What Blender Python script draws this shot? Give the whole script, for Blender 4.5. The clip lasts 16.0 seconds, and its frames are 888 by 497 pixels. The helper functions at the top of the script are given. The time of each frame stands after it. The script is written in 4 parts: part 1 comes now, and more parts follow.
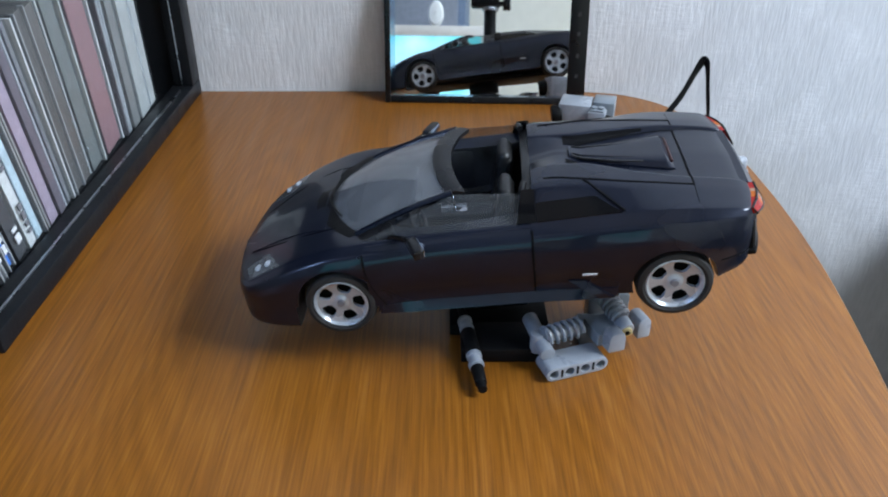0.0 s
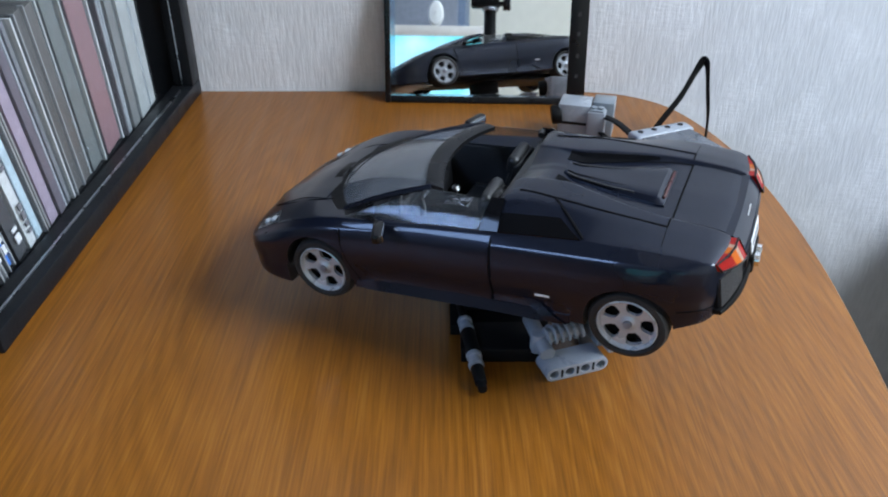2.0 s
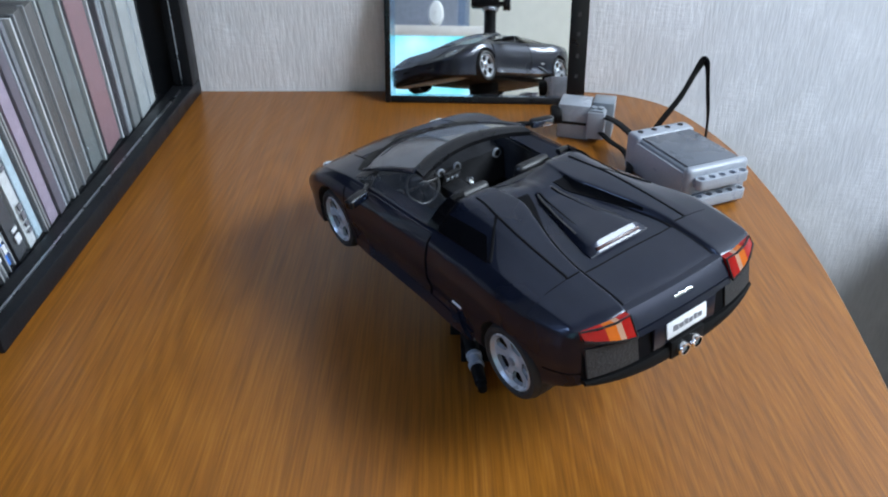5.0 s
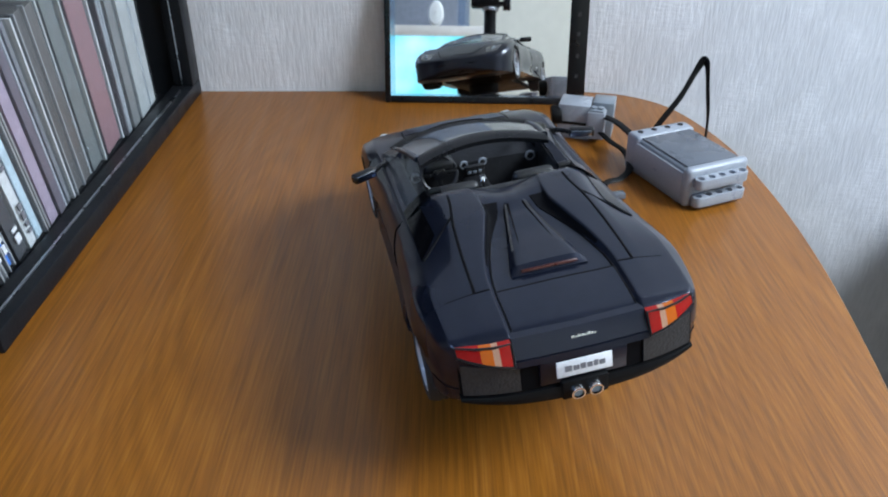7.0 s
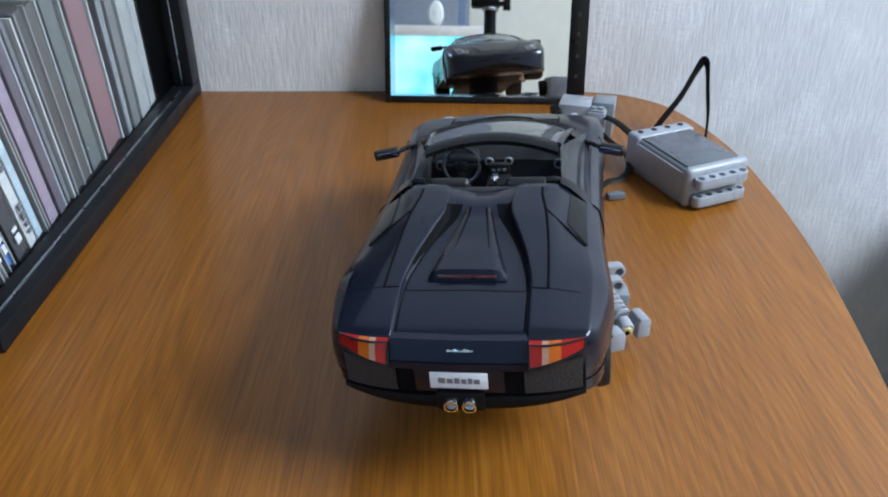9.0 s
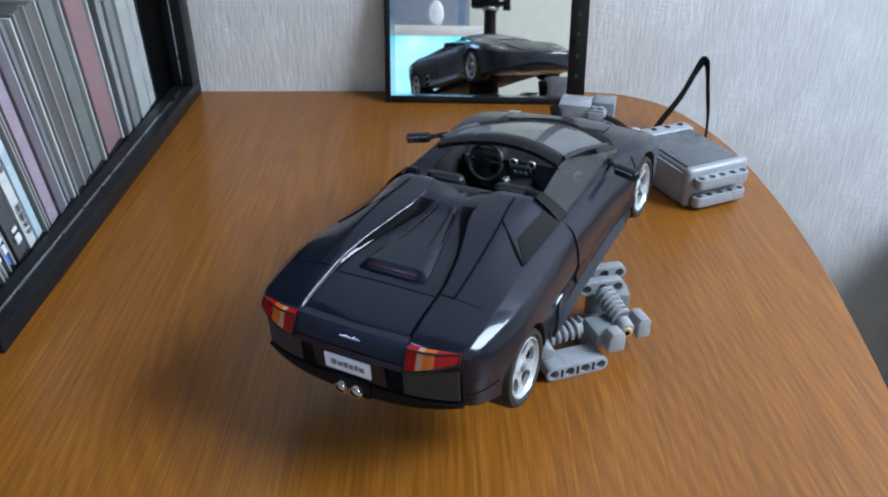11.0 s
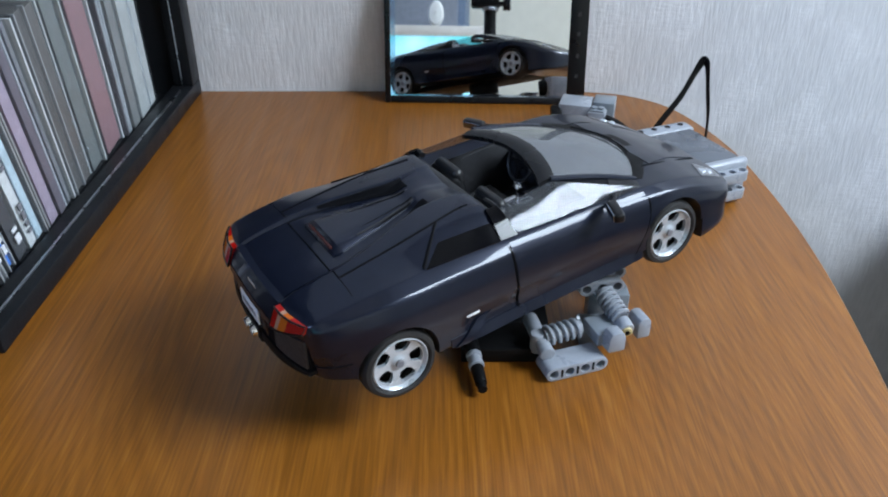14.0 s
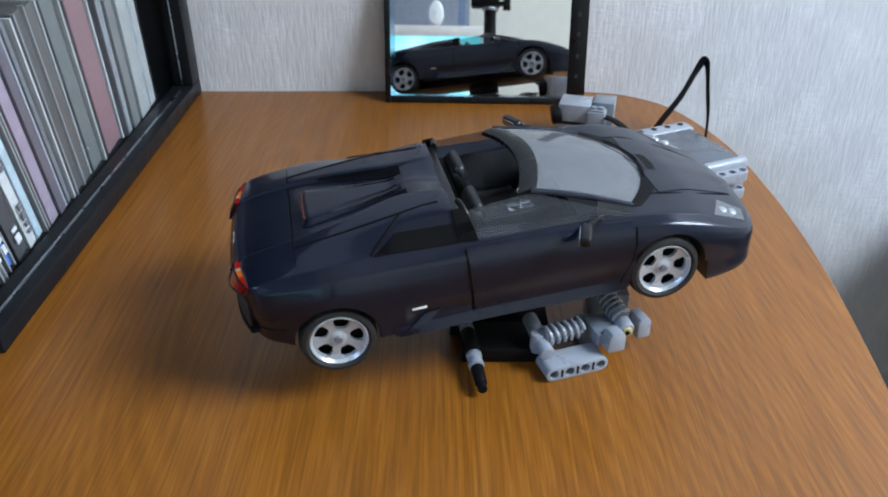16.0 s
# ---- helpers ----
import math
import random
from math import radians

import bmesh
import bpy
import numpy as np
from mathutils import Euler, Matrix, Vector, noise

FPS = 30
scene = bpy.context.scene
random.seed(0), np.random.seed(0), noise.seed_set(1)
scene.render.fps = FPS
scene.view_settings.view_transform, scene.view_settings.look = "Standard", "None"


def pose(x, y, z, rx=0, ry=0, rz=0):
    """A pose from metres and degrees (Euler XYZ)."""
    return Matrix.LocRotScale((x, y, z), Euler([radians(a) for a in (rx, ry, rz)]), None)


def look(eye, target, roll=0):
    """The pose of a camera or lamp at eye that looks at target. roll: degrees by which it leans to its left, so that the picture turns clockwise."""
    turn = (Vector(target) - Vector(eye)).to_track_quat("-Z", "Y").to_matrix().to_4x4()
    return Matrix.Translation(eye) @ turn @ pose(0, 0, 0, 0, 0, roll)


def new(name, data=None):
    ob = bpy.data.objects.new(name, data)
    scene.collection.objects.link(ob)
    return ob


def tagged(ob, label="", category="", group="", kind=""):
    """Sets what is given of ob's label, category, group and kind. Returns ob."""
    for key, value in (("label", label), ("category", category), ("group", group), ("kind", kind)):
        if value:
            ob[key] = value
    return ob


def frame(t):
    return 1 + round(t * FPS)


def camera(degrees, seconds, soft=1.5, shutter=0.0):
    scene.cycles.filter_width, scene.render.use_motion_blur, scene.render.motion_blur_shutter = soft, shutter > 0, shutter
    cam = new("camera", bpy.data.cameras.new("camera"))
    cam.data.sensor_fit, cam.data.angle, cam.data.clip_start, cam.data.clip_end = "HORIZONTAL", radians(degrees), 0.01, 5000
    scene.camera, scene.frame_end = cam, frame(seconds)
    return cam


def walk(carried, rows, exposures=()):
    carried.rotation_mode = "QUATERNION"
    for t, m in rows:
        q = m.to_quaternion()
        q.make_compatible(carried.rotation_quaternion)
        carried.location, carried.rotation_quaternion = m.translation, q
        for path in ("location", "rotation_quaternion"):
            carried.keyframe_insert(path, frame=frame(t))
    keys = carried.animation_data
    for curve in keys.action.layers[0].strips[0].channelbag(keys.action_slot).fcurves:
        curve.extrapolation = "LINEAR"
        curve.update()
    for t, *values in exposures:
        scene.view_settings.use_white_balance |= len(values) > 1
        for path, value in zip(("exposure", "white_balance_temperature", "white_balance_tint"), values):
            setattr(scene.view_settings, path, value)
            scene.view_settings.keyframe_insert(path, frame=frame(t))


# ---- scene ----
# camera on a small stand, standing still
EYE = (0.0, 0.0, 0.25)
TILT = 31.5
cam = camera(57.041, 16.0, soft=2.0)
VIEW = pose(*EYE, 90 - TILT, 0, 0)
walk(cam, [(0.0, VIEW), (16.0, VIEW)], exposures=[(0.0, -0.04), (4.0, -0.05), (8.5, -0.06), (11.5, -0.14), (14.0, -0.19), (16.0, -0.07)])

# turntable spindle: its foot, its leaning frame, and the heading of the model car in degrees
SPINDLE = Matrix(((0.99372, -0.00799, -0.11163, 0.02237),
                  (0.00214, 0.99862, -0.05242, 0.34741),
                  (0.11189, 0.05185, 0.99237, 0.04467),
                  (0, 0, 0, 1)))
HEADING = [(0, 176.87), (0.5, 171.66), (1, 166.18), (1.5, 160.64), (2, 155.38), (2.5, 150.36), (3, 144.94), (3.5, 139.36), (4, 134.35), (6.5, 107.84), (7, 102.60), (7.5, 97.18), (8, 91.18), (8.5, 86.26), (9, 81.01), (11.5, 55.32), (12, 50.42), (12.5, 45.46), (13, 40.21), (13.5, 35.55), (14, 30.58), (14.5, 25.75), (15, 20.91), (15.5, 16.14), (16, 11.34)]
OFFSET = pose(-0.00456, -0.00288, 0, 0.543, 0, 0)

# ---- world and lights ----
world = bpy.data.worlds.new("world")
scene.world = world
world.use_nodes = True
wn = world.node_tree
sky = wn.nodes.new("ShaderNodeTexSky")
sky.sky_type, sky.sun_disc = "NISHITA", False
sky.sun_elevation, sky.sun_rotation = radians(40), radians(100)
wn.links.new(sky.outputs[0], wn.nodes["Background"].inputs[0])
wn.nodes["Background"].inputs[1].default_value = 0.12


def area_lamp(name, m, w, h, watts, colour):
    """A soft rectangular lamp."""
    data = bpy.data.lights.new(name, "AREA")
    data.shape, data.size, data.size_y, data.energy, data.color = "RECTANGLE", w, h, watts, colour
    ob = new(name, data)
    ob.matrix_world = m
    return ob


# daylight from the window beyond the right end of the desk, and the room's ceiling lamp
area_lamp("window_light", look((1.38, 0.02, 1.20), (0.03, 0.35, 0.0)), 0.75, 0.65, 60.0, (0.73, 0.865, 1.0))
area_lamp("west_window_light", look((-1.53, -0.70, 1.20), (-0.4, -0.10, 0.50)), 0.50, 0.50, 14.0, (0.36, 0.56, 1.0))
area_lamp("ceiling_light_glow", look((0.0, -0.25, 1.68), (0.0, -0.25, 0.0)), 0.75, 0.75, 0.4, (1.0, 0.96, 0.90))


# ---- materials ----
def material(name, colour, rough=0.5, metal=0.0, coat=0.0, scale=60.0, vary=0.12, bump=0.0, bump_scale=300.0,
             rough_vary=0.08, emit=None, power=0.0, spec=0.5, island=0.0):
    """A procedural surface: two sizes of tone variation, uneven gloss, fine relief."""
    m = bpy.data.materials.new(name)
    m.use_nodes = True
    n, l = m.node_tree.nodes, m.node_tree.links
    b = n["Principled BSDF"]
    tc = n.new("ShaderNodeTexCoord")
    big, fine = n.new("ShaderNodeTexNoise"), n.new("ShaderNodeTexNoise")
    big.inputs["Scale"].default_value, big.inputs["Detail"].default_value = scale, 4
    fine.inputs["Scale"].default_value, fine.inputs["Detail"].default_value = scale * 9, 3
    for t in (big, fine):
        l.new(tc.outputs["Object"], t.inputs["Vector"])
    add = n.new("ShaderNodeMath")
    add.operation = "ADD"
    l.new(big.outputs["Fac"], add.inputs[0]), l.new(fine.outputs["Fac"], add.inputs[1])
    mr = n.new("ShaderNodeMapRange")
    mr.inputs["From Min"].default_value, mr.inputs["From Max"].default_value = 0.6, 1.4
    mr.inputs["To Min"].default_value, mr.inputs["To Max"].default_value = 1 - vary, 1 + vary
    l.new(add.outputs[0], mr.inputs["Value"])
    mul = n.new("ShaderNodeMix")
    mul.data_type, mul.blend_type = "RGBA", "MULTIPLY"
    mul.inputs["Factor"].default_value = 1.0
    mul.inputs["A"].default_value = (*colour, 1)
    l.new(mr.outputs[0], mul.inputs["B"])
    l.new(mul.outputs["Result"], b.inputs["Base Color"])
    rr = n.new("ShaderNodeMapRange")
    rr.inputs["From Min"].default_value, rr.inputs["From Max"].default_value = 0.3, 0.7
    rr.inputs["To Min"].default_value, rr.inputs["To Max"].default_value = max(0.02, rough - rough_vary), min(1, rough + rough_vary)
    l.new(big.outputs["Fac"], rr.inputs["Value"]), l.new(rr.outputs[0], b.inputs["Roughness"])
    b.inputs["Metallic"].default_value = metal
    b.inputs["Coat Weight"].default_value, b.inputs["Coat Roughness"].default_value = coat, 0.05
    b.inputs["Specular IOR Level"].default_value = spec
    if bump:
        nb, bn = n.new("ShaderNodeTexNoise"), n.new("ShaderNodeBump")
        nb.inputs["Scale"].default_value = bump_scale
        l.new(tc.outputs["Object"], nb.inputs["Vector"]), l.new(nb.outputs["Fac"], bn.inputs["Height"])
        bn.inputs["Strength"].default_value, bn.inputs["Distance"].default_value = bump, 0.001
        l.new(bn.outputs[0], b.inputs["Normal"])
    if emit:
        b.inputs["Emission Color"].default_value, b.inputs["Emission Strength"].default_value = (*emit, 1), power
    return m


def wood_material():
    """Orange-brown oak veneer: long fine pores along the depth, wavy broad figure."""
    m = bpy.data.materials.new("oak veneer")
    m.use_nodes = True
    n, l = m.node_tree.nodes, m.node_tree.links
    b = n["Principled BSDF"]
    tc = n.new("ShaderNodeTexCoord")

    def stretched(sx, sy, detail, turn=0.0, rough=0.6):
        mp = n.new("ShaderNodeMapping")
        mp.inputs["Scale"].default_value = (sx, sy, 1)
        mp.inputs["Rotation"].default_value = (0, 0, turn)
        l.new(tc.outputs["Object"], mp.inputs["Vector"])
        t = n.new("ShaderNodeTexNoise")
        t.inputs["Scale"].default_value, t.inputs["Detail"].default_value, t.inputs["Roughness"].default_value = 1.0, detail, rough
        l.new(mp.outputs[0], t.inputs["Vector"])
        return t
    pores = stretched(900, 20, 3, -0.03)
    lines = stretched(330, 8.0, 2, -0.03, 0.5)
    streak = stretched(120, 7.0, 5, -0.03)
    broad = stretched(14, 3.0, 3)
    # growth rings: even lines along the depth, bent into pointed arches by one slow field
    field = stretched(6.0, 1.5, 0.6, 0.08, 0.4)
    xyz, bend, even, both, wave = (n.new(k) for k in ("ShaderNodeSeparateXYZ", "ShaderNodeMath", "ShaderNodeMath", "ShaderNodeMath", "ShaderNodeMath"))
    bend.operation, bend.inputs[1].default_value = "MULTIPLY", 330.0
    even.operation, even.inputs[1].default_value = "MULTIPLY", 900.0
    both.operation, wave.operation = "ADD", "SINE"
    l.new(tc.outputs["Object"], xyz.inputs[0]), l.new(xyz.outputs["X"], even.inputs[0]), l.new(field.outputs["Fac"], bend.inputs[0])
    l.new(bend.outputs[0], both.inputs[0]), l.new(even.outputs[0], both.inputs[1]), l.new(both.outputs[0], wave.inputs[0])

    def ramp(src, lo, hi, a, z):
        r = n.new("ShaderNodeMapRange")
        r.inputs["From Min"].default_value, r.inputs["From Max"].default_value = lo, hi
        r.inputs["To Min"].default_value, r.inputs["To Max"].default_value = a, z
        l.new(src, r.inputs["Value"])
        return r.outputs[0]

    def times(p, q):
        x = n.new("ShaderNodeMath")
        x.operation = "MULTIPLY"
        l.new(p, x.inputs[0]), l.new(q, x.inputs[1])
        return x.outputs[0]
    tone = times(times(times(ramp(pores.outputs["Fac"], 0.36, 0.60, 0.83, 1.06), ramp(lines.outputs["Fac"], 0.36, 0.60, 0.93, 1.04)), ramp(streak.outputs["Fac"], 0.3, 0.7, 0.98, 1.02)),
                 times(ramp(broad.outputs["Fac"], 0.3, 0.7, 0.96, 1.04), ramp(wave.outputs[0], -1.0, 1.0, 0.935, 1.035)))
    cr = n.new("ShaderNodeValToRGB")
    cr.color_ramp.elements[0].position, cr.color_ramp.elements[0].color = 0.0, (0.050, 0.017, 0.004, 1)
    cr.color_ramp.elements[1].position, cr.color_ramp.elements[1].color = 1.0, (0.390, 0.163, 0.028, 1)
    mid = cr.color_ramp.elements.new(0.55)
    mid.color = (0.238, 0.0825, 0.0085, 1)
    l.new(ramp(tone, 0.45, 1.45, 0.0, 1.0), cr.inputs[0])
    l.new(cr.outputs[0], b.inputs["Base Color"])
    l.new(ramp(streak.outputs["Fac"], 0.3, 0.7, 0.30, 0.42), b.inputs["Roughness"])
    b.inputs["Specular IOR Level"].default_value = 0.38
    b.inputs["Coat Weight"].default_value, b.inputs["Coat Roughness"].default_value = 0.06, 0.22
    bn = n.new("ShaderNodeBump")
    bn.inputs["Strength"].default_value, bn.inputs["Distance"].default_value = 0.12, 0.0006
    l.new(pores.outputs["Fac"], bn.inputs["Height"]), l.new(bn.outputs[0], b.inputs["Normal"])
    return m


def wallpaper_material():
    """Off-white embossed wallpaper with vertical ribs and short cross strokes."""
    m = bpy.data.materials.new("embossed wallpaper")
    m.use_nodes = True
    n, l = m.node_tree.nodes, m.node_tree.links
    b = n["Principled BSDF"]
    tc = n.new("ShaderNodeTexCoord")

    def layer(sx, sz, detail):
        mp = n.new("ShaderNodeMapping")
        mp.inputs["Scale"].default_value = (sx, 1, sz)
        l.new(tc.outputs["Object"], mp.inputs["Vector"])
        t = n.new("ShaderNodeTexNoise")
        t.inputs["Scale"].default_value, t.inputs["Detail"].default_value = 1.0, detail
        l.new(mp.outputs[0], t.inputs["Vector"])
        return t.outputs["Fac"]
    ribs, cross, blot = layer(430, 62, 2), layer(95, 460, 2), layer(26, 20, 3)

    def math(op, p, q):
        x = n.new("ShaderNodeMath")
        x.operation = op
        for i, v in enumerate((p, q)):
            if isinstance(v, float):
                x.inputs[i].default_value = v
            else:
                l.new(v, x.inputs[i])
        return x.outputs[0]
    mask = n.new("ShaderNodeMapRange")
    mask.inputs["From Min"].default_value, mask.inputs["From Max"].default_value = 0.46, 0.62
    l.new(blot, mask.inputs["Value"])
    height = math("ADD", ribs, math("MULTIPLY", math("MULTIPLY", cross, mask.outputs[0]), 0.9))
    tone = n.new("ShaderNodeMapRange")
    tone.inputs["From Min"].default_value, tone.inputs["From Max"].default_value = 0.3, 1.1
    tone.inputs["To Min"].default_value, tone.inputs["To Max"].default_value = 0.88, 1.04
    l.new(height, tone.inputs["Value"])
    mul = n.new("ShaderNodeMix")
    mul.data_type, mul.blend_type = "RGBA", "MULTIPLY"
    mul.inputs["Factor"].default_value, mul.inputs["A"].default_value = 1.0, (0.70, 0.69, 0.715, 1)
    l.new(tone.outputs[0], mul.inputs["B"]), l.new(mul.outputs["Result"], b.inputs["Base Color"])
    b.inputs["Roughness"].default_value = 0.75
    bn = n.new("ShaderNodeBump")
    bn.inputs["Strength"].default_value, bn.inputs["Distance"].default_value = 0.34, 0.0013
    l.new(height, bn.inputs["Height"]), l.new(bn.outputs[0], b.inputs["Normal"])
    return m


def pane_material(name, tint, dust, dust_colour=(0.5, 0.5, 0.5), gloss=1.0):
    """Thin clear plastic: see-through, glossy by Fresnel, with a diffuse layer for dust and haze."""
    m = bpy.data.materials.new(name)
    m.use_nodes = True
    n, l = m.node_tree.nodes, m.node_tree.links
    out = n["Material Output"]
    n.remove(n["Principled BSDF"])
    tr, gl, df = n.new("ShaderNodeBsdfTransparent"), n.new("ShaderNodeBsdfGlossy"), n.new("ShaderNodeBsdfDiffuse")
    tr.inputs[0].default_value, gl.inputs["Roughness"].default_value = (*tint, 1), 0.06
    df.inputs[0].default_value = (*dust_colour, 1)
    fr, pw, rise = n.new("ShaderNodeLayerWeight"), n.new("ShaderNodeMath"), n.new("ShaderNodeMapRange")
    fr.inputs["Blend"].default_value = 0.5
    pw.operation, pw.inputs[1].default_value = "POWER", 3.5
    rise.inputs["To Min"].default_value, rise.inputs["To Max"].default_value = 0.035 * gloss, 0.55 * gloss
    l.new(fr.outputs["Facing"], pw.inputs[0]), l.new(pw.outputs[0], rise.inputs["Value"])
    a, c = n.new("ShaderNodeMixShader"), n.new("ShaderNodeMixShader")
    tc, nz = n.new("ShaderNodeTexCoord"), n.new("ShaderNodeTexNoise")
    nz.inputs["Scale"].default_value = 70
    mr = n.new("ShaderNodeMapRange")
    mr.inputs["To Min"].default_value, mr.inputs["To Max"].default_value = dust * 0.6, dust * 1.4
    l.new(tc.outputs["Object"], nz.inputs["Vector"]), l.new(nz.outputs["Fac"], mr.inputs["Value"])
    l.new(mr.outputs[0], a.inputs[0]), l.new(tr.outputs[0], a.inputs[1]), l.new(df.outputs[0], a.inputs[2])
    l.new(rise.outputs[0], c.inputs[0]), l.new(a.outputs[0], c.inputs[1]), l.new(gl.outputs[0], c.inputs[2])
    l.new(c.outputs[0], out.inputs[0])
    return m


WOOD, PAPER = wood_material(), wallpaper_material()
PAINT = material("midnight blue metallic paint", (0.0085, 0.0112, 0.0225), 0.32, 0.35, 0.50, 25, 0.10, spec=0.17)
BLACK_GLASS = material("gloss black pane", (0.003, 0.003, 0.004), 0.09, vary=0.1, spec=0.22)
SEAT = material("black seat vinyl", (0.010, 0.010, 0.011), 0.42, vary=0.2, bump=0.15)
PAINT_EDGE = material("dark panel gap", (0.003, 0.003, 0.004), 0.7, spec=0.08)
BLACK = material("black plastic", (0.005, 0.005, 0.0055), 0.5, vary=0.2, bump=0.1, spec=0.13)
TRIM = material("satin black trim", (0.007, 0.007, 0.008), 0.30, vary=0.15, spec=0.3)
CABIN = material("dark grey cabin plastic", (0.024, 0.024, 0.026), 0.38, vary=0.2, bump=0.2)
MESH_GREY = material("grey rear mesh", (0.021, 0.020, 0.021), 0.6, vary=0.25, bump=0.5, bump_scale=900)
RUBBER = material("black tyre rubber", (0.014, 0.013, 0.013), 0.7, vary=0.25, bump=0.3)
SILVER = material("silver painted rim", (0.47, 0.50, 0.54), 0.25, 0.35, vary=0.08)
CHROME = material("chrome", (0.85, 0.86, 0.88), 0.08, 1.0, vary=0.03)
LEGO_GREY = material("light bluish grey plastic", (0.285, 0.305, 0.345), 0.32, vary=0.07, bump=0.05)
LEGO_DARK = material("dark bluish grey plastic", (0.20, 0.225, 0.255), 0.34, vary=0.08)
LID_GREY = material("dark lid plastic", (0.105, 0.115, 0.135), 0.30, vary=0.15)
LEGO_TAN = material("tan plastic", (0.55, 0.45, 0.22), 0.35)
AMBER = material("amber lens", (0.44, 0.095, 0.008), 0.16, spec=0.25)
RED = material("red lens", (0.28, 0.006, 0.004), 0.16, spec=0.25)
DARK_RED = material("dark red lens", (0.05, 0.007, 0.005), 0.3)
MIRROR_GLASS = material("small dark mirror glass", (0.30, 0.35, 0.44), 0.06, 1.0, vary=0.05)
CLEAR_LENS = material("pale lens", (0.36, 0.20, 0.13), 0.16, spec=0.3)
LAMP_LENS = material("clear headlight lens", (0.11, 0.115, 0.125), 0.16, 0.3, 0.4, vary=0.35)
PLATE_WHITE = material("white plate", (0.72, 0.73, 0.76), 0.4)
PRINT = material("grey print", (0.16, 0.16, 0.18), 0.5)
# The grey diffuse share is dust plus the ceiling's milky reflection, painted in.
SCREEN_GLASS = pane_material("dust and reflection haze windscreen", (0.62, 0.63, 0.65), 0.30, (0.30, 0.31, 0.33), 1.3)
SIDE_GLASS = pane_material("smoked side window", (0.74, 0.75, 0.77), 0.06, (0.30, 0.31, 0.33), 0.62)
CASE_CLEAR = pane_material("clear case plastic", (0.90, 0.92, 0.94), 0.03, (0.5, 0.52, 0.55), 0.4)
RACK = material("black rack laminate", (0.008, 0.009, 0.011), 0.40, vary=0.3, bump=0.15, spec=0.22)
ALUMINIUM = material("aluminium strip", (0.55, 0.58, 0.62), 0.3, 1.0)
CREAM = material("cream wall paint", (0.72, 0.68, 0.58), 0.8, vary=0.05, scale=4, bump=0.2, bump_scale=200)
# For unseen surfaces: colour set dark so they bounce less light into shadows.
DIM_BEIGE = material("beige paint darkened to cut bounce", (0.26, 0.24, 0.21), 0.8, vary=0.05, scale=4)
WHITE = material("white paint", (0.78, 0.78, 0.76), 0.6, vary=0.04, scale=5)
CARPET = material("grey carpet", (0.07, 0.065, 0.06), 0.95, vary=0.3, bump=0.6)
MIRROR = material("silvered mirror", (0.90, 0.92, 0.93), 0.02, 1.0, vary=0.01, rough_vary=0.0)
BEVEL = material("bevelled mirror edge", (0.60, 0.68, 0.80), 0.06, 1.0, vary=0.02)
MONITOR_GLOW = material("glowing monitor picture", (0.02, 0.02, 0.02), 0.3, emit=(0.28, 0.80, 1.0), power=1.6)


def picture_glow(m):
    n, l = m.node_tree.nodes, m.node_tree.links
    tc, nz, cr = n.new("ShaderNodeTexCoord"), n.new("ShaderNodeTexNoise"), n.new("ShaderNodeValToRGB")
    nz.inputs["Scale"].default_value = 7.0
    cr.color_ramp.elements[0].position, cr.color_ramp.elements[0].color = 0.40, (0.08, 0.62, 0.70, 1)
    cr.color_ramp.elements[1].position, cr.color_ramp.elements[1].color = 0.62, (0.45, 0.80, 1.0, 1)
    l.new(tc.outputs["Object"], nz.inputs["Vector"]), l.new(nz.outputs["Fac"], cr.inputs[0])
    l.new(cr.outputs[0], n["Principled BSDF"].inputs["Emission Color"])


picture_glow(MONITOR_GLOW)
GREY_EDGE = material("grey case edge", (0.30, 0.31, 0.32), 0.4)
BEZEL = material("pale monitor bezel", (0.62, 0.60, 0.56), 0.5)


# ---- mesh helpers ----
def bm_box(x0, x1, y0, y1, z0, z1, bev=0.0, seg=2):
    bm = bmesh.new()
    bmesh.ops.create_cube(bm, size=1.0)
    bmesh.ops.scale(bm, vec=(x1 - x0, y1 - y0, z1 - z0), verts=bm.verts)
    bmesh.ops.translate(bm, vec=((x0 + x1) / 2, (y0 + y1) / 2, (z0 + z1) / 2), verts=bm.verts)
    if bev:
        bmesh.ops.bevel(bm, geom=bm.edges[:], offset=bev, segments=seg, profile=0.5, affect="EDGES")
    return bm


def bm_cyl(r, a, b, n=24, r2=None, bev=0.0):
    """A cylinder or cone from point a to point b."""
    a, b = Vector(a), Vector(b)
    bm = bmesh.new()
    bmesh.ops.create_cone(bm, cap_ends=True, segments=n, radius1=r, radius2=r if r2 is None else r2, depth=(b - a).length)
    if bev:
        bmesh.ops.bevel(bm, geom=[e for e in bm.edges if len(e.link_faces) == 2 and e.calc_face_angle(0) > 0.8],
                        offset=bev, segments=2, profile=0.5, affect="EDGES")
    turn = (b - a).to_track_quat("Z", "Y").to_matrix().to_4x4()
    bmesh.ops.transform(bm, matrix=Matrix.Translation((a + b) / 2) @ turn, verts=bm.verts)
    return bm


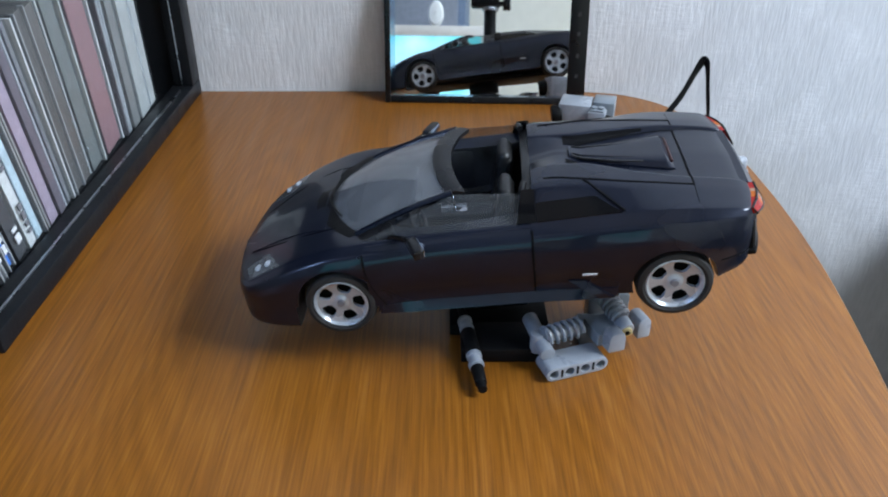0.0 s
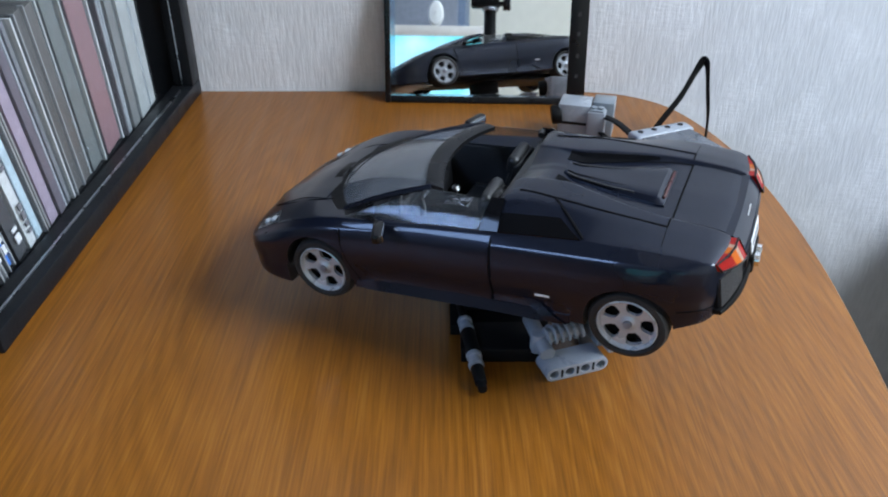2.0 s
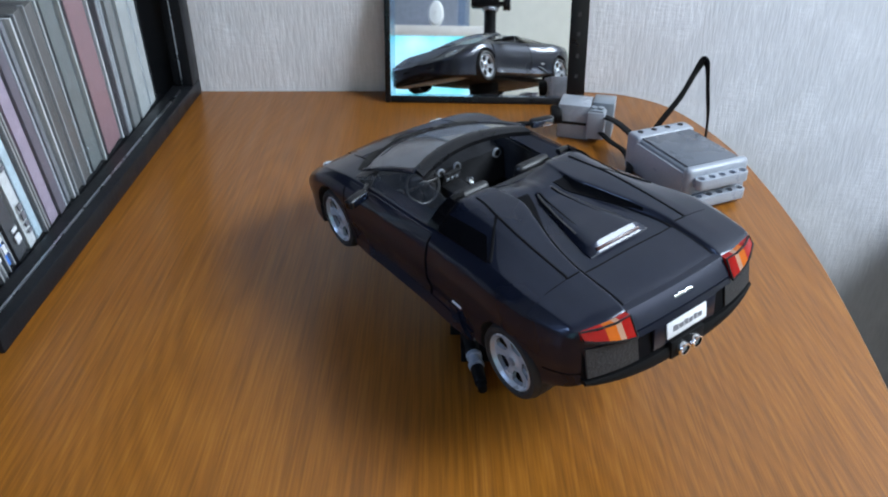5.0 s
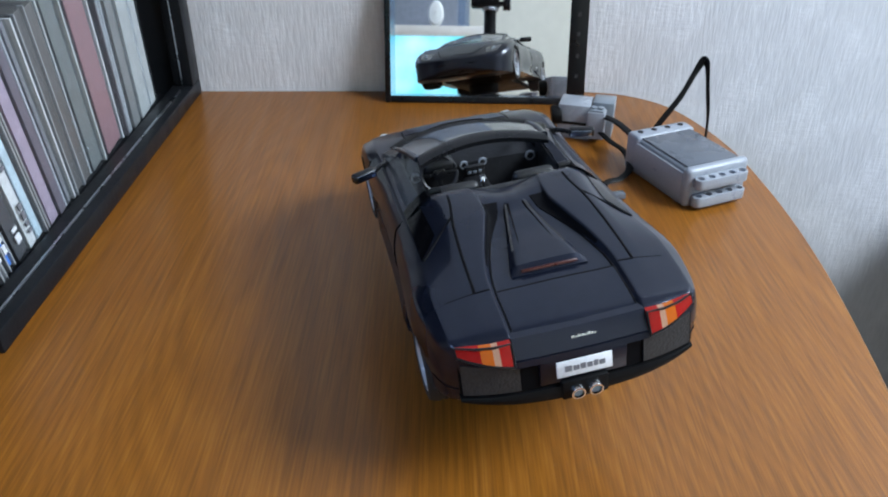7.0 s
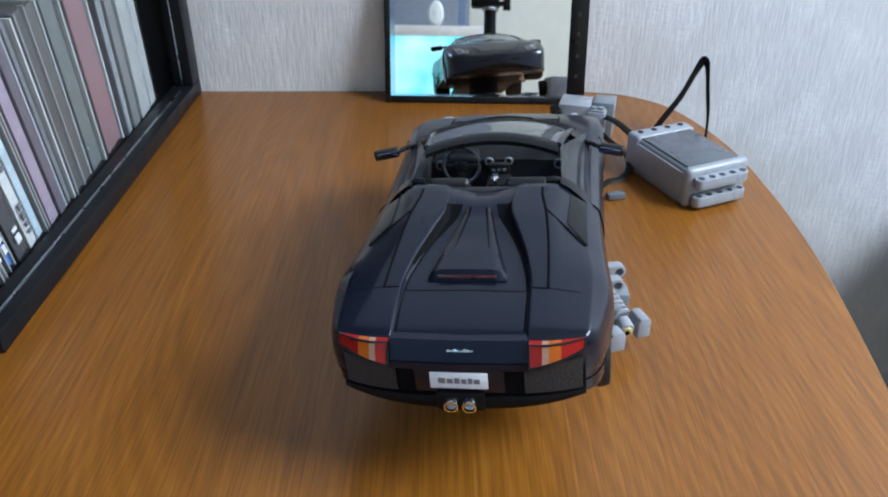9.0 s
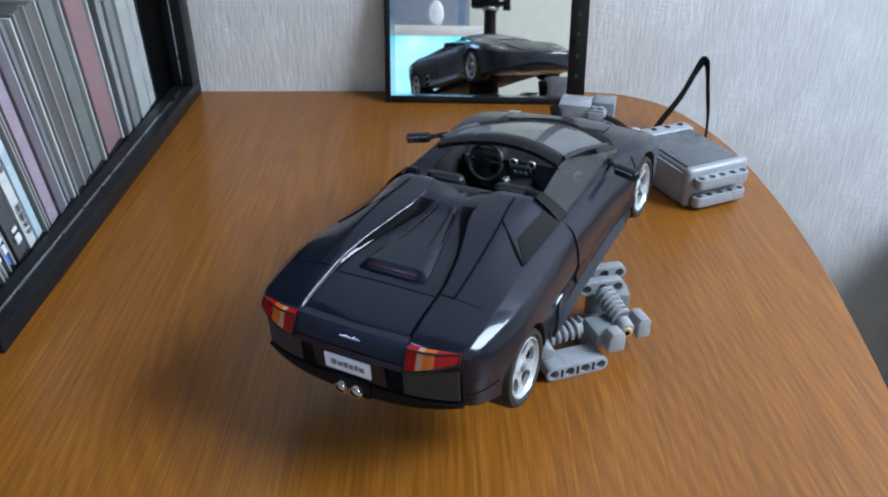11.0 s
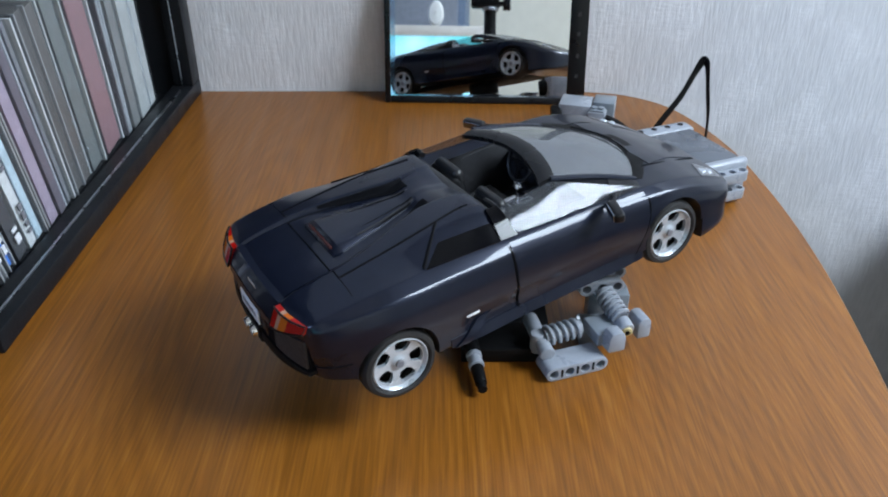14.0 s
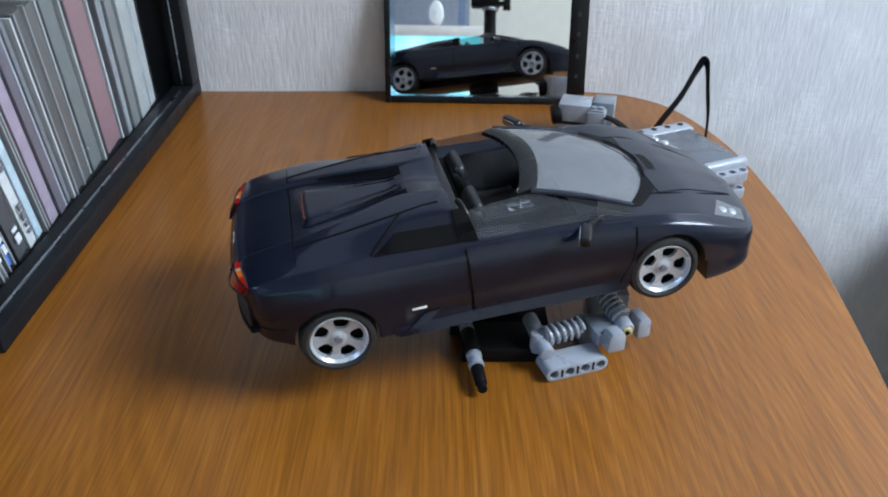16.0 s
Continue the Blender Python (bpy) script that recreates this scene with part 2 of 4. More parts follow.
def bm_lathe(profile, n=48, axis="Y"):
    """Turns (radius, along) pairs round an axis."""
    bm = bmesh.new()
    rings = []
    for r, h in profile:
        ring = []
        for i in range(n):
            a = 2 * math.pi * i / n
            p = (r * math.cos(a), h, r * math.sin(a)) if axis == "Y" else (r * math.cos(a), r * math.sin(a), h)
            ring.append(bm.verts.new(p))
        rings.append(ring)
    for p, q in zip(rings[:-1], rings[1:]):
        for i in range(n):
            bm.faces.new((p[i], p[(i + 1) % n], q[(i + 1) % n], q[i]))
    bmesh.ops.recalc_face_normals(bm, faces=bm.faces)
    return bm


def bm_prism(outline, z0, z1, bev=0.0):
    """A flat outline in x, y raised from z0 to z1."""
    bm = bmesh.new()
    f = bm.faces.new([bm.verts.new((x, y, z0)) for x, y in outline])
    top = bmesh.ops.extrude_face_region(bm, geom=[f])
    bmesh.ops.translate(bm, vec=(0, 0, z1 - z0), verts=[g for g in top["geom"] if isinstance(g, bmesh.types.BMVert)])
    bmesh.ops.recalc_face_normals(bm, faces=bm.faces)
    if bev:
        bmesh.ops.bevel(bm, geom=[e for e in bm.edges if len(e.link_faces) == 2 and e.calc_face_angle(0) > 0.6],
                        offset=bev, segments=2, profile=0.5, affect="EDGES")
    return bm


def bm_tube(points, r, n=8, flat=1.0):
    """A tube, or with flat under 1 a ribbon, along a line of points."""
    pts = [Vector(p) for p in points]
    bm = bmesh.new()
    rings = []
    for i, p in enumerate(pts):
        d = (pts[min(i + 1, len(pts) - 1)] - pts[max(i - 1, 0)]).normalized()
        side = d.cross(Vector((0, 0, 1)))
        side = side.normalized() if side.length > 1e-4 else Vector((1, 0, 0))
        up = side.cross(d)
        rings.append([bm.verts.new(p + side * r * math.cos(2 * math.pi * k / n) + up * r * flat * math.sin(2 * math.pi * k / n)) for k in range(n)])
    for p, q in zip(rings[:-1], rings[1:]):
        for i in range(n):
            bm.faces.new((p[i], p[(i + 1) % n], q[(i + 1) % n], q[i]))
    bm.faces.new(rings[0]), bm.faces.new(rings[-1])
    bmesh.ops.recalc_face_normals(bm, faces=bm.faces)
    return bm


def smooth_line(points, n=6):
    """Catmull-Rom through the points."""
    p = [Vector(q) for q in points]
    out = []
    for i in range(len(p) - 1):
        a, b, c, d = p[max(i - 1, 0)], p[i], p[i + 1], p[min(i + 2, len(p) - 1)]
        for k in range(n):
            t = k / n
            out.append(0.5 * (2 * b + (c - a) * t + (2 * a - 5 * b + 4 * c - d) * t * t + (3 * b - a - 3 * c + d) * t ** 3))
    return out + [p[-1]]


def joined(*bms):
    """Several bmeshes of one part in one."""
    first = bms[0]
    for other in bms[1:]:
        me = bpy.data.meshes.new("join")
        other.to_mesh(me)
        other.free()
        first.from_mesh(me)
        bpy.data.meshes.remove(me)
    return first


def moved(bm, m):
    bmesh.ops.transform(bm, matrix=m, verts=bm.verts)
    return bm


def to_mesh(name, bm, mat, sharp=0.55):
    for e in bm.edges:
        e.smooth = not (len(e.link_faces) == 2 and e.calc_face_angle(0) > sharp)
    for f in bm.faces:
        f.smooth = True
    me = bpy.data.meshes.new(name)
    bm.to_mesh(me)
    bm.free()
    for m in (mat if isinstance(mat, (list, tuple)) else [mat]):
        me.materials.append(m)
    return me


def part(name, bm, mat, parent=None, label="", sharp=0.55):
    ob = new(name, to_mesh(name, bm, mat, sharp))
    ob.parent = parent
    return tagged(ob, label)


def cut(ob, bms, mat=None):
    """Takes the closed shapes away from ob's mesh; the cut faces get mat."""
    tools = []
    for bm in bms:
        t = part("cutter", bm, mat or ob.data.materials[0], ob.parent)
        md = ob.modifiers.new("cut", "BOOLEAN")
        md.operation, md.object, md.solver, md.material_mode = "DIFFERENCE", t, "EXACT", "TRANSFER"
        tools.append(t)
    me = bpy.data.meshes.new_from_object(ob.evaluated_get(bpy.context.evaluated_depsgraph_get()))
    ob.modifiers.clear()
    ob.data = me
    for t in tools:
        bpy.data.objects.remove(t)
    b = bmesh.new()
    b.from_mesh(me)
    for e in b.edges:
        e.smooth = not (len(e.link_faces) == 2 and e.calc_face_angle(0) > 0.5)
    b.to_mesh(me)
    b.free()
    return ob


def empty(name, m, label, category, group=""):
    ob = new(name)
    ob.matrix_world = m
    ob.empty_display_size = 0.01
    return tagged(ob, label, category, group)


# ---- the setting ----
WALL_Y = 0.668
def setting():
    def slab(name, bm, mat, label, cat):
        return tagged(part(name, bm, mat), label, cat, kind="structure")
    slab("wall_north", bm_box(-1.55, 1.45, WALL_Y, WALL_Y + 0.1, -0.75, 1.75), PAPER, "off-white embossed wallpaper wall behind the desk", "wall")
    slab("wall_south", bm_box(-1.55, 1.45, -1.3, -1.2, -0.75, 1.75), CREAM, "cream painted wall facing the mirror", "wall")
    west = part("wall_west", bm_box(-1.65, -1.55, -1.3, WALL_Y + 0.1, -0.75, 1.75), DIM_BEIGE)
    cut(west, [bm_box(-1.8, -1.4, -1.05, -0.35, 0.85, 1.55)])
    tagged(west, "plain beige side wall darkened to cut bounce, with a window opening", "wall", kind="structure")
    w2 = tagged(new("window_2"), "white framed window in the side wall", "window", kind="structure")
    for b in ((-1.61, -1.58, -1.05, -0.35, 0.85, 0.88), (-1.61, -1.58, -1.05, -0.35, 1.52, 1.55), (-1.61, -1.58, -1.05, -1.02, 0.88, 1.52), (-1.61, -1.58, -0.38, -0.35, 0.88, 1.52)):
        part("window_frame", bm_box(*b, bev=0.002), WHITE, w2)
    # east wall with a window opening
    east = part("wall_east", bm_box(1.45, 1.55, -1.3, WALL_Y + 0.1, -0.75, 1.75), CREAM)
    cut(east, [bm_box(1.3, 1.7, -0.55, 0.58, 0.70, 1.65)])
    tagged(east, "cream painted wall with a window opening", "wall", kind="structure")
    w = tagged(new("window_1"), "white framed window letting in daylight", "window", kind="structure")
    for name, b in (("window_frame", (1.46, 1.51, -0.55, 0.58, 0.70, 0.74)), ("window_frame", (1.46, 1.51, -0.55, 0.58, 1.61, 1.65)),
                    ("window_frame", (1.46, 1.51, -0.55, -0.51, 0.74, 1.61)), ("window_frame", (1.46, 1.51, 0.54, 0.58, 0.74, 1.61)),
                    ("mullion", (1.465, 1.505, -0.01, 0.03, 0.74, 1.61))):
        part(name, bm_box(*b, bev=0.003), WHITE, w)
    slab("floor", bm_box(-1.65, 1.55, -1.3, WALL_Y + 0.1, -0.80, -0.75), CARPET, "grey carpet floor", "floor")
    slab("ceiling", bm_box(-1.65, 1.55, -1.3, WALL_Y + 0.1, 1.75, 1.80), DIM_BEIGE, "plain beige ceiling darkened to cut bounce", "ceiling")


def desk():
    root = empty("desk", pose(0, 0, 0), "orange-brown oak veneer desk with a rounded end", "desk")
    out = [(-0.95, WALL_Y - 0.002), (0.10, WALL_Y - 0.002)]
    corner = smooth_line([(0.10, WALL_Y - 0.002, 0), (0.140, 0.661, 0), (0.166, 0.648, 0), (0.187, 0.624, 0), (0.203, 0.582, 0), (0.212, 0.540, 0),
                          (0.216, 0.490, 0), (0.217, 0.44, 0), (0.215, 0.39, 0), (0.211, 0.345, 0), (0.204, 0.288, 0), (0.19, 0.19, 0), (0.175, 0.05, 0), (0.16, -0.62, 0)], 5)
    out += [(p.x, p.y) for p in corner[1:]] + [(-0.95, -0.62)]
    part("desktop", bm_prism(out[::-1], -0.024, 0.0, 0.0015), WOOD, root)
    for x, y in ((-0.88, -0.55), (-0.88, 0.58), (0.10, -0.55), (0.08, 0.58)):
        part("leg", bm_box(x - 0.02, x + 0.02, y - 0.02, y + 0.02, -0.75, -0.024, 0.002), WOOD, root)


setting()
desk()


# ---- the model car, in millimetres: x ahead, y to its left, z from the wheel centres ----
MM = 0.001


def curve(*keys):
    """A smooth line through (x, value) keys."""
    xs, vs = [k[0] for k in keys], [k[1] for k in keys]
    n = len(xs)
    d = [(vs[i + 1] - vs[i]) / (xs[i + 1] - xs[i]) for i in range(n - 1)]
    s = [d[0]] + [0 if d[i - 1] * d[i] <= 0 else 2 * d[i - 1] * d[i] / (d[i - 1] + d[i]) for i in range(1, n - 1)] + [d[-1]]

    def at(x):
        if x <= xs[0]:
            return vs[0]
        if x >= xs[-1]:
            return vs[-1]
        i = max(j for j in range(n - 1) if xs[j] <= x)
        h = xs[i + 1] - xs[i]
        t = (x - xs[i]) / h
        return ((2 * t ** 3 - 3 * t * t + 1) * vs[i] + (t ** 3 - 2 * t * t + t) * h * s[i]
                + (-2 * t ** 3 + 3 * t * t) * vs[i + 1] + (t ** 3 - t * t) * h * s[i + 1])
    return at


Z_FLOOR = curve((-111.5, 9), (-108, 6.5), (-97, 3.0), (-91, 1.0), (-60, -2.5), (-30, -3.6), (10, -5), (50, -6.2), (60, -7), (90, -12), (117, -12.5), (124, -9.5), (127, -5))
Y_WIDE = curve((-111.5, 37), (-110, 42.5), (-107.5, 46.8), (-104, 50.0), (-95, 53.0), (-76, 56.0), (-45, 54), (-10, 52), (30, 51.5), (72, 53.5), (92, 53), (106, 50.5), (116, 45.5), (122, 36.5), (125.5, 22), (127, 9))
Z_WIDE = curve((-111.5, 18), (-100, 18.5), (-76, 17.5), (-40, 13), (0, 10), (50, 10), (72, 14), (100, 8), (118, 2.5), (127, 0))
Y_EDGE = curve((-111.5, 35), (-110, 40.5), (-107.5, 44.8), (-104, 46.6), (-76, 47.8), (-53, 46), (-16, 45.5), (30, 45.5), (60, 46.5), (72, 47), (90, 45.5), (104, 44.0), (114, 42.0), (121, 34), (125, 21), (127, 9))
Z_EDGE = curve((-111.5, 29), (-109.5, 31.5), (-104, 33.4), (-90, 35), (-75, 35.8), (-53, 34.6), (-16, 32), (30, 29.5), (60, 28), (72, 26.5), (90, 21.5), (104, 15), (114, 9.8), (121, 6.8), (127, 4.0))
Z_DECK = curve((-111.5, 31), (-109.8, 33.6), (-104, 35.6), (-87, 38.0), (-60, 41.2), (-40, 43.2), (-22, 43.6), (-17.2, 42.8), (-15.5, 33), (-10, 31.5), (20, 29), (58, 28), (74, 26.8), (90, 23), (104, 16.8), (116, 10.8), (123, 7.2), (127, 4.6))
Y_DECK = curve((-111.5, 32), (-105, 33), (-86, 33.5), (-60, 32), (-40, 30.5), (-22, 32), (-10, 33), (40, 33), (74, 31), (104, 27), (120, 17), (127, 5))

# the sunk middle of the rear deck: half width at its edge, and depth
CREST = curve((-111.5, 25.0), (-85, 24.8), (-69, 22.4), (-50, 17.0), (-38, 14.0), (-20, 15.0), (-14, 18.0), (40, 18.0), (104, 14), (120, 9), (127, 2.5))
TROUGH = curve((-111.5, 1.5), (-95, 1.7), (-85, 2.1), (-68, 3.4), (-52, 4.4), (-42, 4.2), (-34, 1.6), (-27, 0.2), (-20, 0), (127, 0))


def section(x):
    """Half of the body's outline across at x, from under the sill to the middle of the deck."""
    yw, zf, zw, ye, ze, zd, yd = Y_WIDE(x), Z_FLOOR(x), Z_WIDE(x), Y_EDGE(x), Z_EDGE(x), Z_DECK(x), Y_DECK(x)
    tuck = 2.2 if -45 < x < 50 else 1.0
    low, yc = TROUGH(x), CREST(x)
    dip = 4.5 * math.exp(-((x + 17) / 13.0) ** 2) if x < -14.5 else 0.0
    pts = [(0, zf), (yw - 7, zf), (yw - 1.2, zf + 0.8), (yw - 1.0, zf + 4), (yw - tuck, zf + 0.45 * (zw - zf) + 1), (yw, zw), (yw - 0.07 * (yw - ye), zw + 0.42 * (ze - zw)), (yw - 0.36 * (yw - ye), zw + 0.80 * (ze - zw)),
           (ye + 0.25, ze - 0.5), (ye - 0.7, ze + 0.1), (yd, zd - 0.4), (yc + 0.8, zd + 0.15 - 0.12 * dip), (yc, zd + 0.1 - 0.2 * dip - 0.1 * low), (yc - 0.5 - 0.25 * low, zd + 0.05 - 0.25 * dip - 0.95 * low),
           (yc * 0.45, zd + 0.4 - 0.8 * dip - low), (yc * 0.2, zd + 0.5 - dip - low), (0, zd + 0.6 - dip - low)]
    for _ in range(2):
        q = [pts[0]]
        for a, b in zip(pts[:-1], pts[1:]):
            q += [(0.86 * a[0] + 0.14 * b[0], 0.86 * a[1] + 0.14 * b[1]), (0.14 * a[0] + 0.86 * b[0], 0.14 * a[1] + 0.86 * b[1])]
        pts = q + [pts[-1]]
    return pts


def on_top(x, y):
    """The height of the deck at x, y."""
    s = section(x)[::-1]
    s = [p for p in s if p[1] > Z_WIDE(x)]
    for a, b in zip(s[:-1], s[1:]):
        if a[0] <= abs(y) <= b[0]:
            t = (abs(y) - a[0]) / max(1e-6, b[0] - a[0])
            return a[1] + t * (b[1] - a[1])
    return s[-1][1]


def on_side(x, z):
    """The half width of the flank at x, z."""
    s = [p for p in section(x) if p[0] > Y_EDGE(x) * 0.8]
    for a, b in zip(s[:-1], s[1:]):
        if a[1] <= z <= b[1]:
            t = (z - a[1]) / max(1e-6, b[1] - a[1])
            return a[0] + t * (b[0] - a[0])
    return s[-1][0] if z > s[-1][1] else s[0][0]


def car_mesh(bm):
    bmesh.ops.scale(bm, vec=(MM, MM, MM), verts=bm.verts)
    return bm


def bm_grid(pt, nu, nv, thick):
    """A thick curved panel; pt(u, v, k) with u and v from 0 to 1 gives the outer (k=1) and inner (k=0) face."""
    bm = bmesh.new()
    lay = [[[bm.verts.new(pt(i / nu, j / nv, k)) for j in range(nv + 1)] for i in range(nu + 1)] for k in (1, 0)]
    for k, g in enumerate(lay):
        for i in range(nu):
            for j in range(nv):
                f = (g[i][j], g[i + 1][j], g[i + 1][j + 1], g[i][j + 1])
                bm.faces.new(f if k == 0 else f[::-1])
    a, b = lay
    ring = [(i, 0) for i in range(nu)] + [(nu, j) for j in range(nv)] + [(i, nv) for i in range(nu, 0, -1)] + [(0, j) for j in range(nv, 0, -1)]
    for (i, j), (p, q) in zip(ring, ring[1:] + ring[:1]):
        bm.faces.new((a[p][q], a[i][j], b[i][j], b[p][q]))
    bmesh.ops.recalc_face_normals(bm, faces=bm.faces)
    return bm


def top_panel(name, corners, lift, mat, root, label="", nu=14, nv=12, sink=1.5, bulge=0.0):
    """A panel laid on the deck; corners: (x, y) rear right, front right, front left, rear left."""
    (ax, ay), (bx, by), (cx, cy), (dx, dy) = corners

    def pt(u, v, k):
        x = (1 - v) * ((1 - u) * ax + u * bx) + v * ((1 - u) * dx + u * cx)
        y = (1 - v) * ((1 - u) * ay + u * by) + v * ((1 - u) * dy + u * cy)
        return x, y, on_top(x, y) + (lift + bulge * math.sin(math.pi * u) * math.sin(math.pi * v) if k else -sink)
    return part(name, car_mesh(bm_grid(pt, nu, nv, 1)), mat, root, label)


def side_panel(name, x0, x1, zlow, zhigh, side, lift, mat, root, label="", nu=16, nv=8, slant=0.0):
    def pt(u, v, k):
        z0, z1 = zlow(x0 + u * (x1 - x0)), zhigh(x0 + u * (x1 - x0))
        z = z0 + v * (z1 - z0)
        x = x0 + u * (x1 - x0) + slant * v
        return x, side * (on_side(x, z) + (lift if k else -1.2)), z
    return part(name, car_mesh(bm_grid(pt, nu, nv, 1)), mat, root, label)


def groove(points, root, w=0.45, mat=None):
    """A panel gap along points on the deck (x, y)."""
    line = smooth_line([(x, y, on_top(x, y) + 0.05) for x, y in points], 5) if len(points) > 2 else [
        Vector((x, y, on_top(x, y) + 0.05)) for x, y in [(points[0][0] + (points[1][0] - points[0][0]) * k / 10, points[0][1] + (points[1][1] - points[0][1]) * k / 10) for k in range(11)]]
    return part("panel_gap", car_mesh(bm_tube(line, w, 6, 0.6)), mat or PAINT_EDGE, root)


def wheel_mesh():
    r = 16.6
    tyre = bm_lathe([(12.6, -8), (14, -9), (15.7, -8.6), (r, -6.5), (r, 6.5), (15.7, 8.6), (14, 9), (12.9, 8.2), (12.6, 7.6), (12.6, -8)], 56)
    for k in (-4.5, -1.5, 1.5, 4.5):
        tyre = joined(tyre, moved(bm_lathe([(r - 0.05, k - 0.35), (r + 0.28, k - 0.3), (r + 0.28, k + 0.9), (r - 0.05, k + 1.0)], 56), pose(0, 0, 0)))
    back = bm_lathe([(0.02, 1.0), (11.6, 1.0), (11.6, 2.0), (0.02, 2.4)], 40)
    return car_mesh(tyre), car_mesh(back)


def rim_mesh():
    """Five broad spokes between round-cornered openings, with a deep lip."""
    ob = part("rim_cast", bm_lathe([(0.02, 4.0), (12.7, 5.2), (12.7, 8.2), (12.2, 8.5), (11.7, 7.9), (11.2, 7.0), (4.4, 6.0), (3.4, 6.2), (2.4, 7.0), (0.02, 7.2)], 60), SILVER)
    tools = []
    for k in range(5):
        a = 2 * math.pi * (k + 0.5) / 5
        c, s = math.cos(a), math.sin(a)
        t = bm_prism([(5.2, -1.6), (6.6, -2.9), (9.4, -3.7), (10.5, -2.6), (10.9, 0), (10.5, 2.6), (9.4, 3.7), (6.6, 2.9), (5.2, 1.6)], -12, 12)
        moved(t, Matrix(((c, s, 0, 0), (0, 0, 1, 0), (s, -c, 0, 0), (0, 0, 0, 1))))
        bmesh.ops.recalc_face_normals(t, faces=t.faces)
        tools.append(t)
    cut(ob, tools, SILVER)
    me = ob.data
    bpy.data.objects.remove(ob)
    b = bmesh.new()
    b.from_mesh(me)
    car_mesh(b)
    b.to_mesh(me)
    b.free()
    return me


def model_car():
    root = empty("model_car", SPINDLE, "midnight blue die-cast roadster model turning on a plastic brick turntable", "model car")
    # body shell
    bm = bmesh.new()
    xs = [-111.5, -111, -110.4, -109.7] + list(range(-109, -20, 2)) + [-19, -17.2, -16.3, -15.5, -14] + list(range(-11, 118, 3)) + [118, 120, 122, 124, 125.5, 126.5, 127]
    rings = []
    for x in xs:
        s = section(x)
        rings.append([bm.verts.new((x, -y, z)) for y, z in s] + [bm.verts.new((x, y, z)) for y, z in s[-2:0:-1]])
    for p, q in zip(rings[:-1], rings[1:]):
        n = len(p)
        for i in range(n):
            bm.faces.new((p[i], p[(i + 1) % n], q[(i + 1) % n], q[i]))
    bm.faces.new(rings[0]), bm.faces.new(rings[-1])
    bmesh.ops.recalc_face_normals(bm, faces=bm.faces)
    body = part("body", bm, PAINT, root, "glossy midnight blue metallic body shell", 0.35)
    tools = []
    for x, r in ((72.6, 18.3), (-76, 18.2)):
        for s in (1, -1):
            tools.append(bm_cyl(r, (x, s * 33, 2.6 if x < 0 else 0.9), (x, s * 75, 2.6 if x < 0 else 0.9), 48))
    for s in (1, -1):
        tools.append(bm_box(80, 92.6, min(s * 34, s * 75), max(s * 34, s * 75), -25, 0.2))
    cabin = [(-13.5, -33), (20, -36), (46, -36.5), (58, -33), (68, -22), (72, 0), (68, 22), (58, 33), (46, 36.5), (20, 36), (-13.5, 33)]
    tools.append(bm_prism(cabin, -3, 60))
    cut(body, tools, CABIN)
    b = bmesh.new()
    b.from_mesh(body.data)
    car_mesh(b)
    b.to_mesh(body.data)
    b.free()

    # bonnet, rear deck and engine cover
    top_panel("bonnet", [(78, -29), (119, -17.5), (119, 17.5), (78, 29)], 0.35, PAINT, root, "smooth dark blue bonnet")
    for s in (1, -1):
        groove([(60, s * 36), (70, s * 29.5), (84, s * 29), (104, s * 24), (119, s * 17.8)], root)
    top_panel("rear_deck", [(-109, -23.2), (-87.2, -23.2), (-87.2, 23.2), (-109, 23.2)], 0.35, PAINT, root, "smooth dark blue rear deck between the raised shoulders")
    for s in (1, -1):
        groove([(-86.2, s * 31.3), (-62, s * 30.4), (-44, s * 28.9), (-36, s * 27.7), (-29, s * 26.6), (-22.5, s * 26.2)], root, 0.6)
        groove([(-39.5, s * 28.5), (-47, s * 36), (-55.5, s * 44.6)], root, 0.8)
        groove([(-86.4, s * 31.3), (-86.4, s * 43)], root, 0.16, PAINT_EDGE)
        groove([(-86.4, s * 25.4), (-86.4, s * 31.3)], root, 0.4)
        # foot of the step beside the sunk middle
        foot = [(x, s * (CREST(x) - 1.0 - 0.25 * TROUGH(x))) for x in range(-109, -40, 4)]
        groove(foot, root, 0.42)
    groove([(-86.6, -23), (-86.6, 23)], root, 0.4)
    groove([(-106, -23.5), (-106, 23.5)], root, 0.25)
    # dark intakes under the shoulders, and the wedge between them
    for s in (1, -1):
        def intake(u, v, k, s=s):
            x = -72 + 38.5 * u
            y = CREST(x) - 0.3 - (0.6 + 6.0 * u ** 1.6) * v
            return x, s * y, on_top(x, y) + (0.35 if k else -1)
        part("air_slot", car_mesh(bm_grid(intake, 16, 6, 1)), PAINT_EDGE, root, "dark intake slot")
        side = [(x, s * (13.4 - 8.6 * (x + 78) / 42), 0) for x in range(-78, -36, 3)]
        line = smooth_line([(x, y, on_top(x, y) + 0.9) for x, y, _ in side], 2)
        part("panel_gap", car_mesh(bm_tube(line, 0.6, 6)), PAINT_EDGE, root)
        slit = bm_grid(lambda u, v, k, s=s: ((-68 + 31 * u), s * (11.2 - 6.4 * u - (3.6 - 2.3 * u) * v), on_top(-68 + 31 * u, 6) + (2.45 - 1.1 * u if k else -1)), 12, 2, 1)
        part("vent_mesh", car_mesh(slit), MESH_GREY, root, "grey vent mesh")
        lip = [(-68 + 31 * u / 8, s * (7.5 - 4.2 * u / 8), on_top(-68 + 31 * u / 8, 6) + 2.5 - 1.1 * u / 8) for u in range(9)]
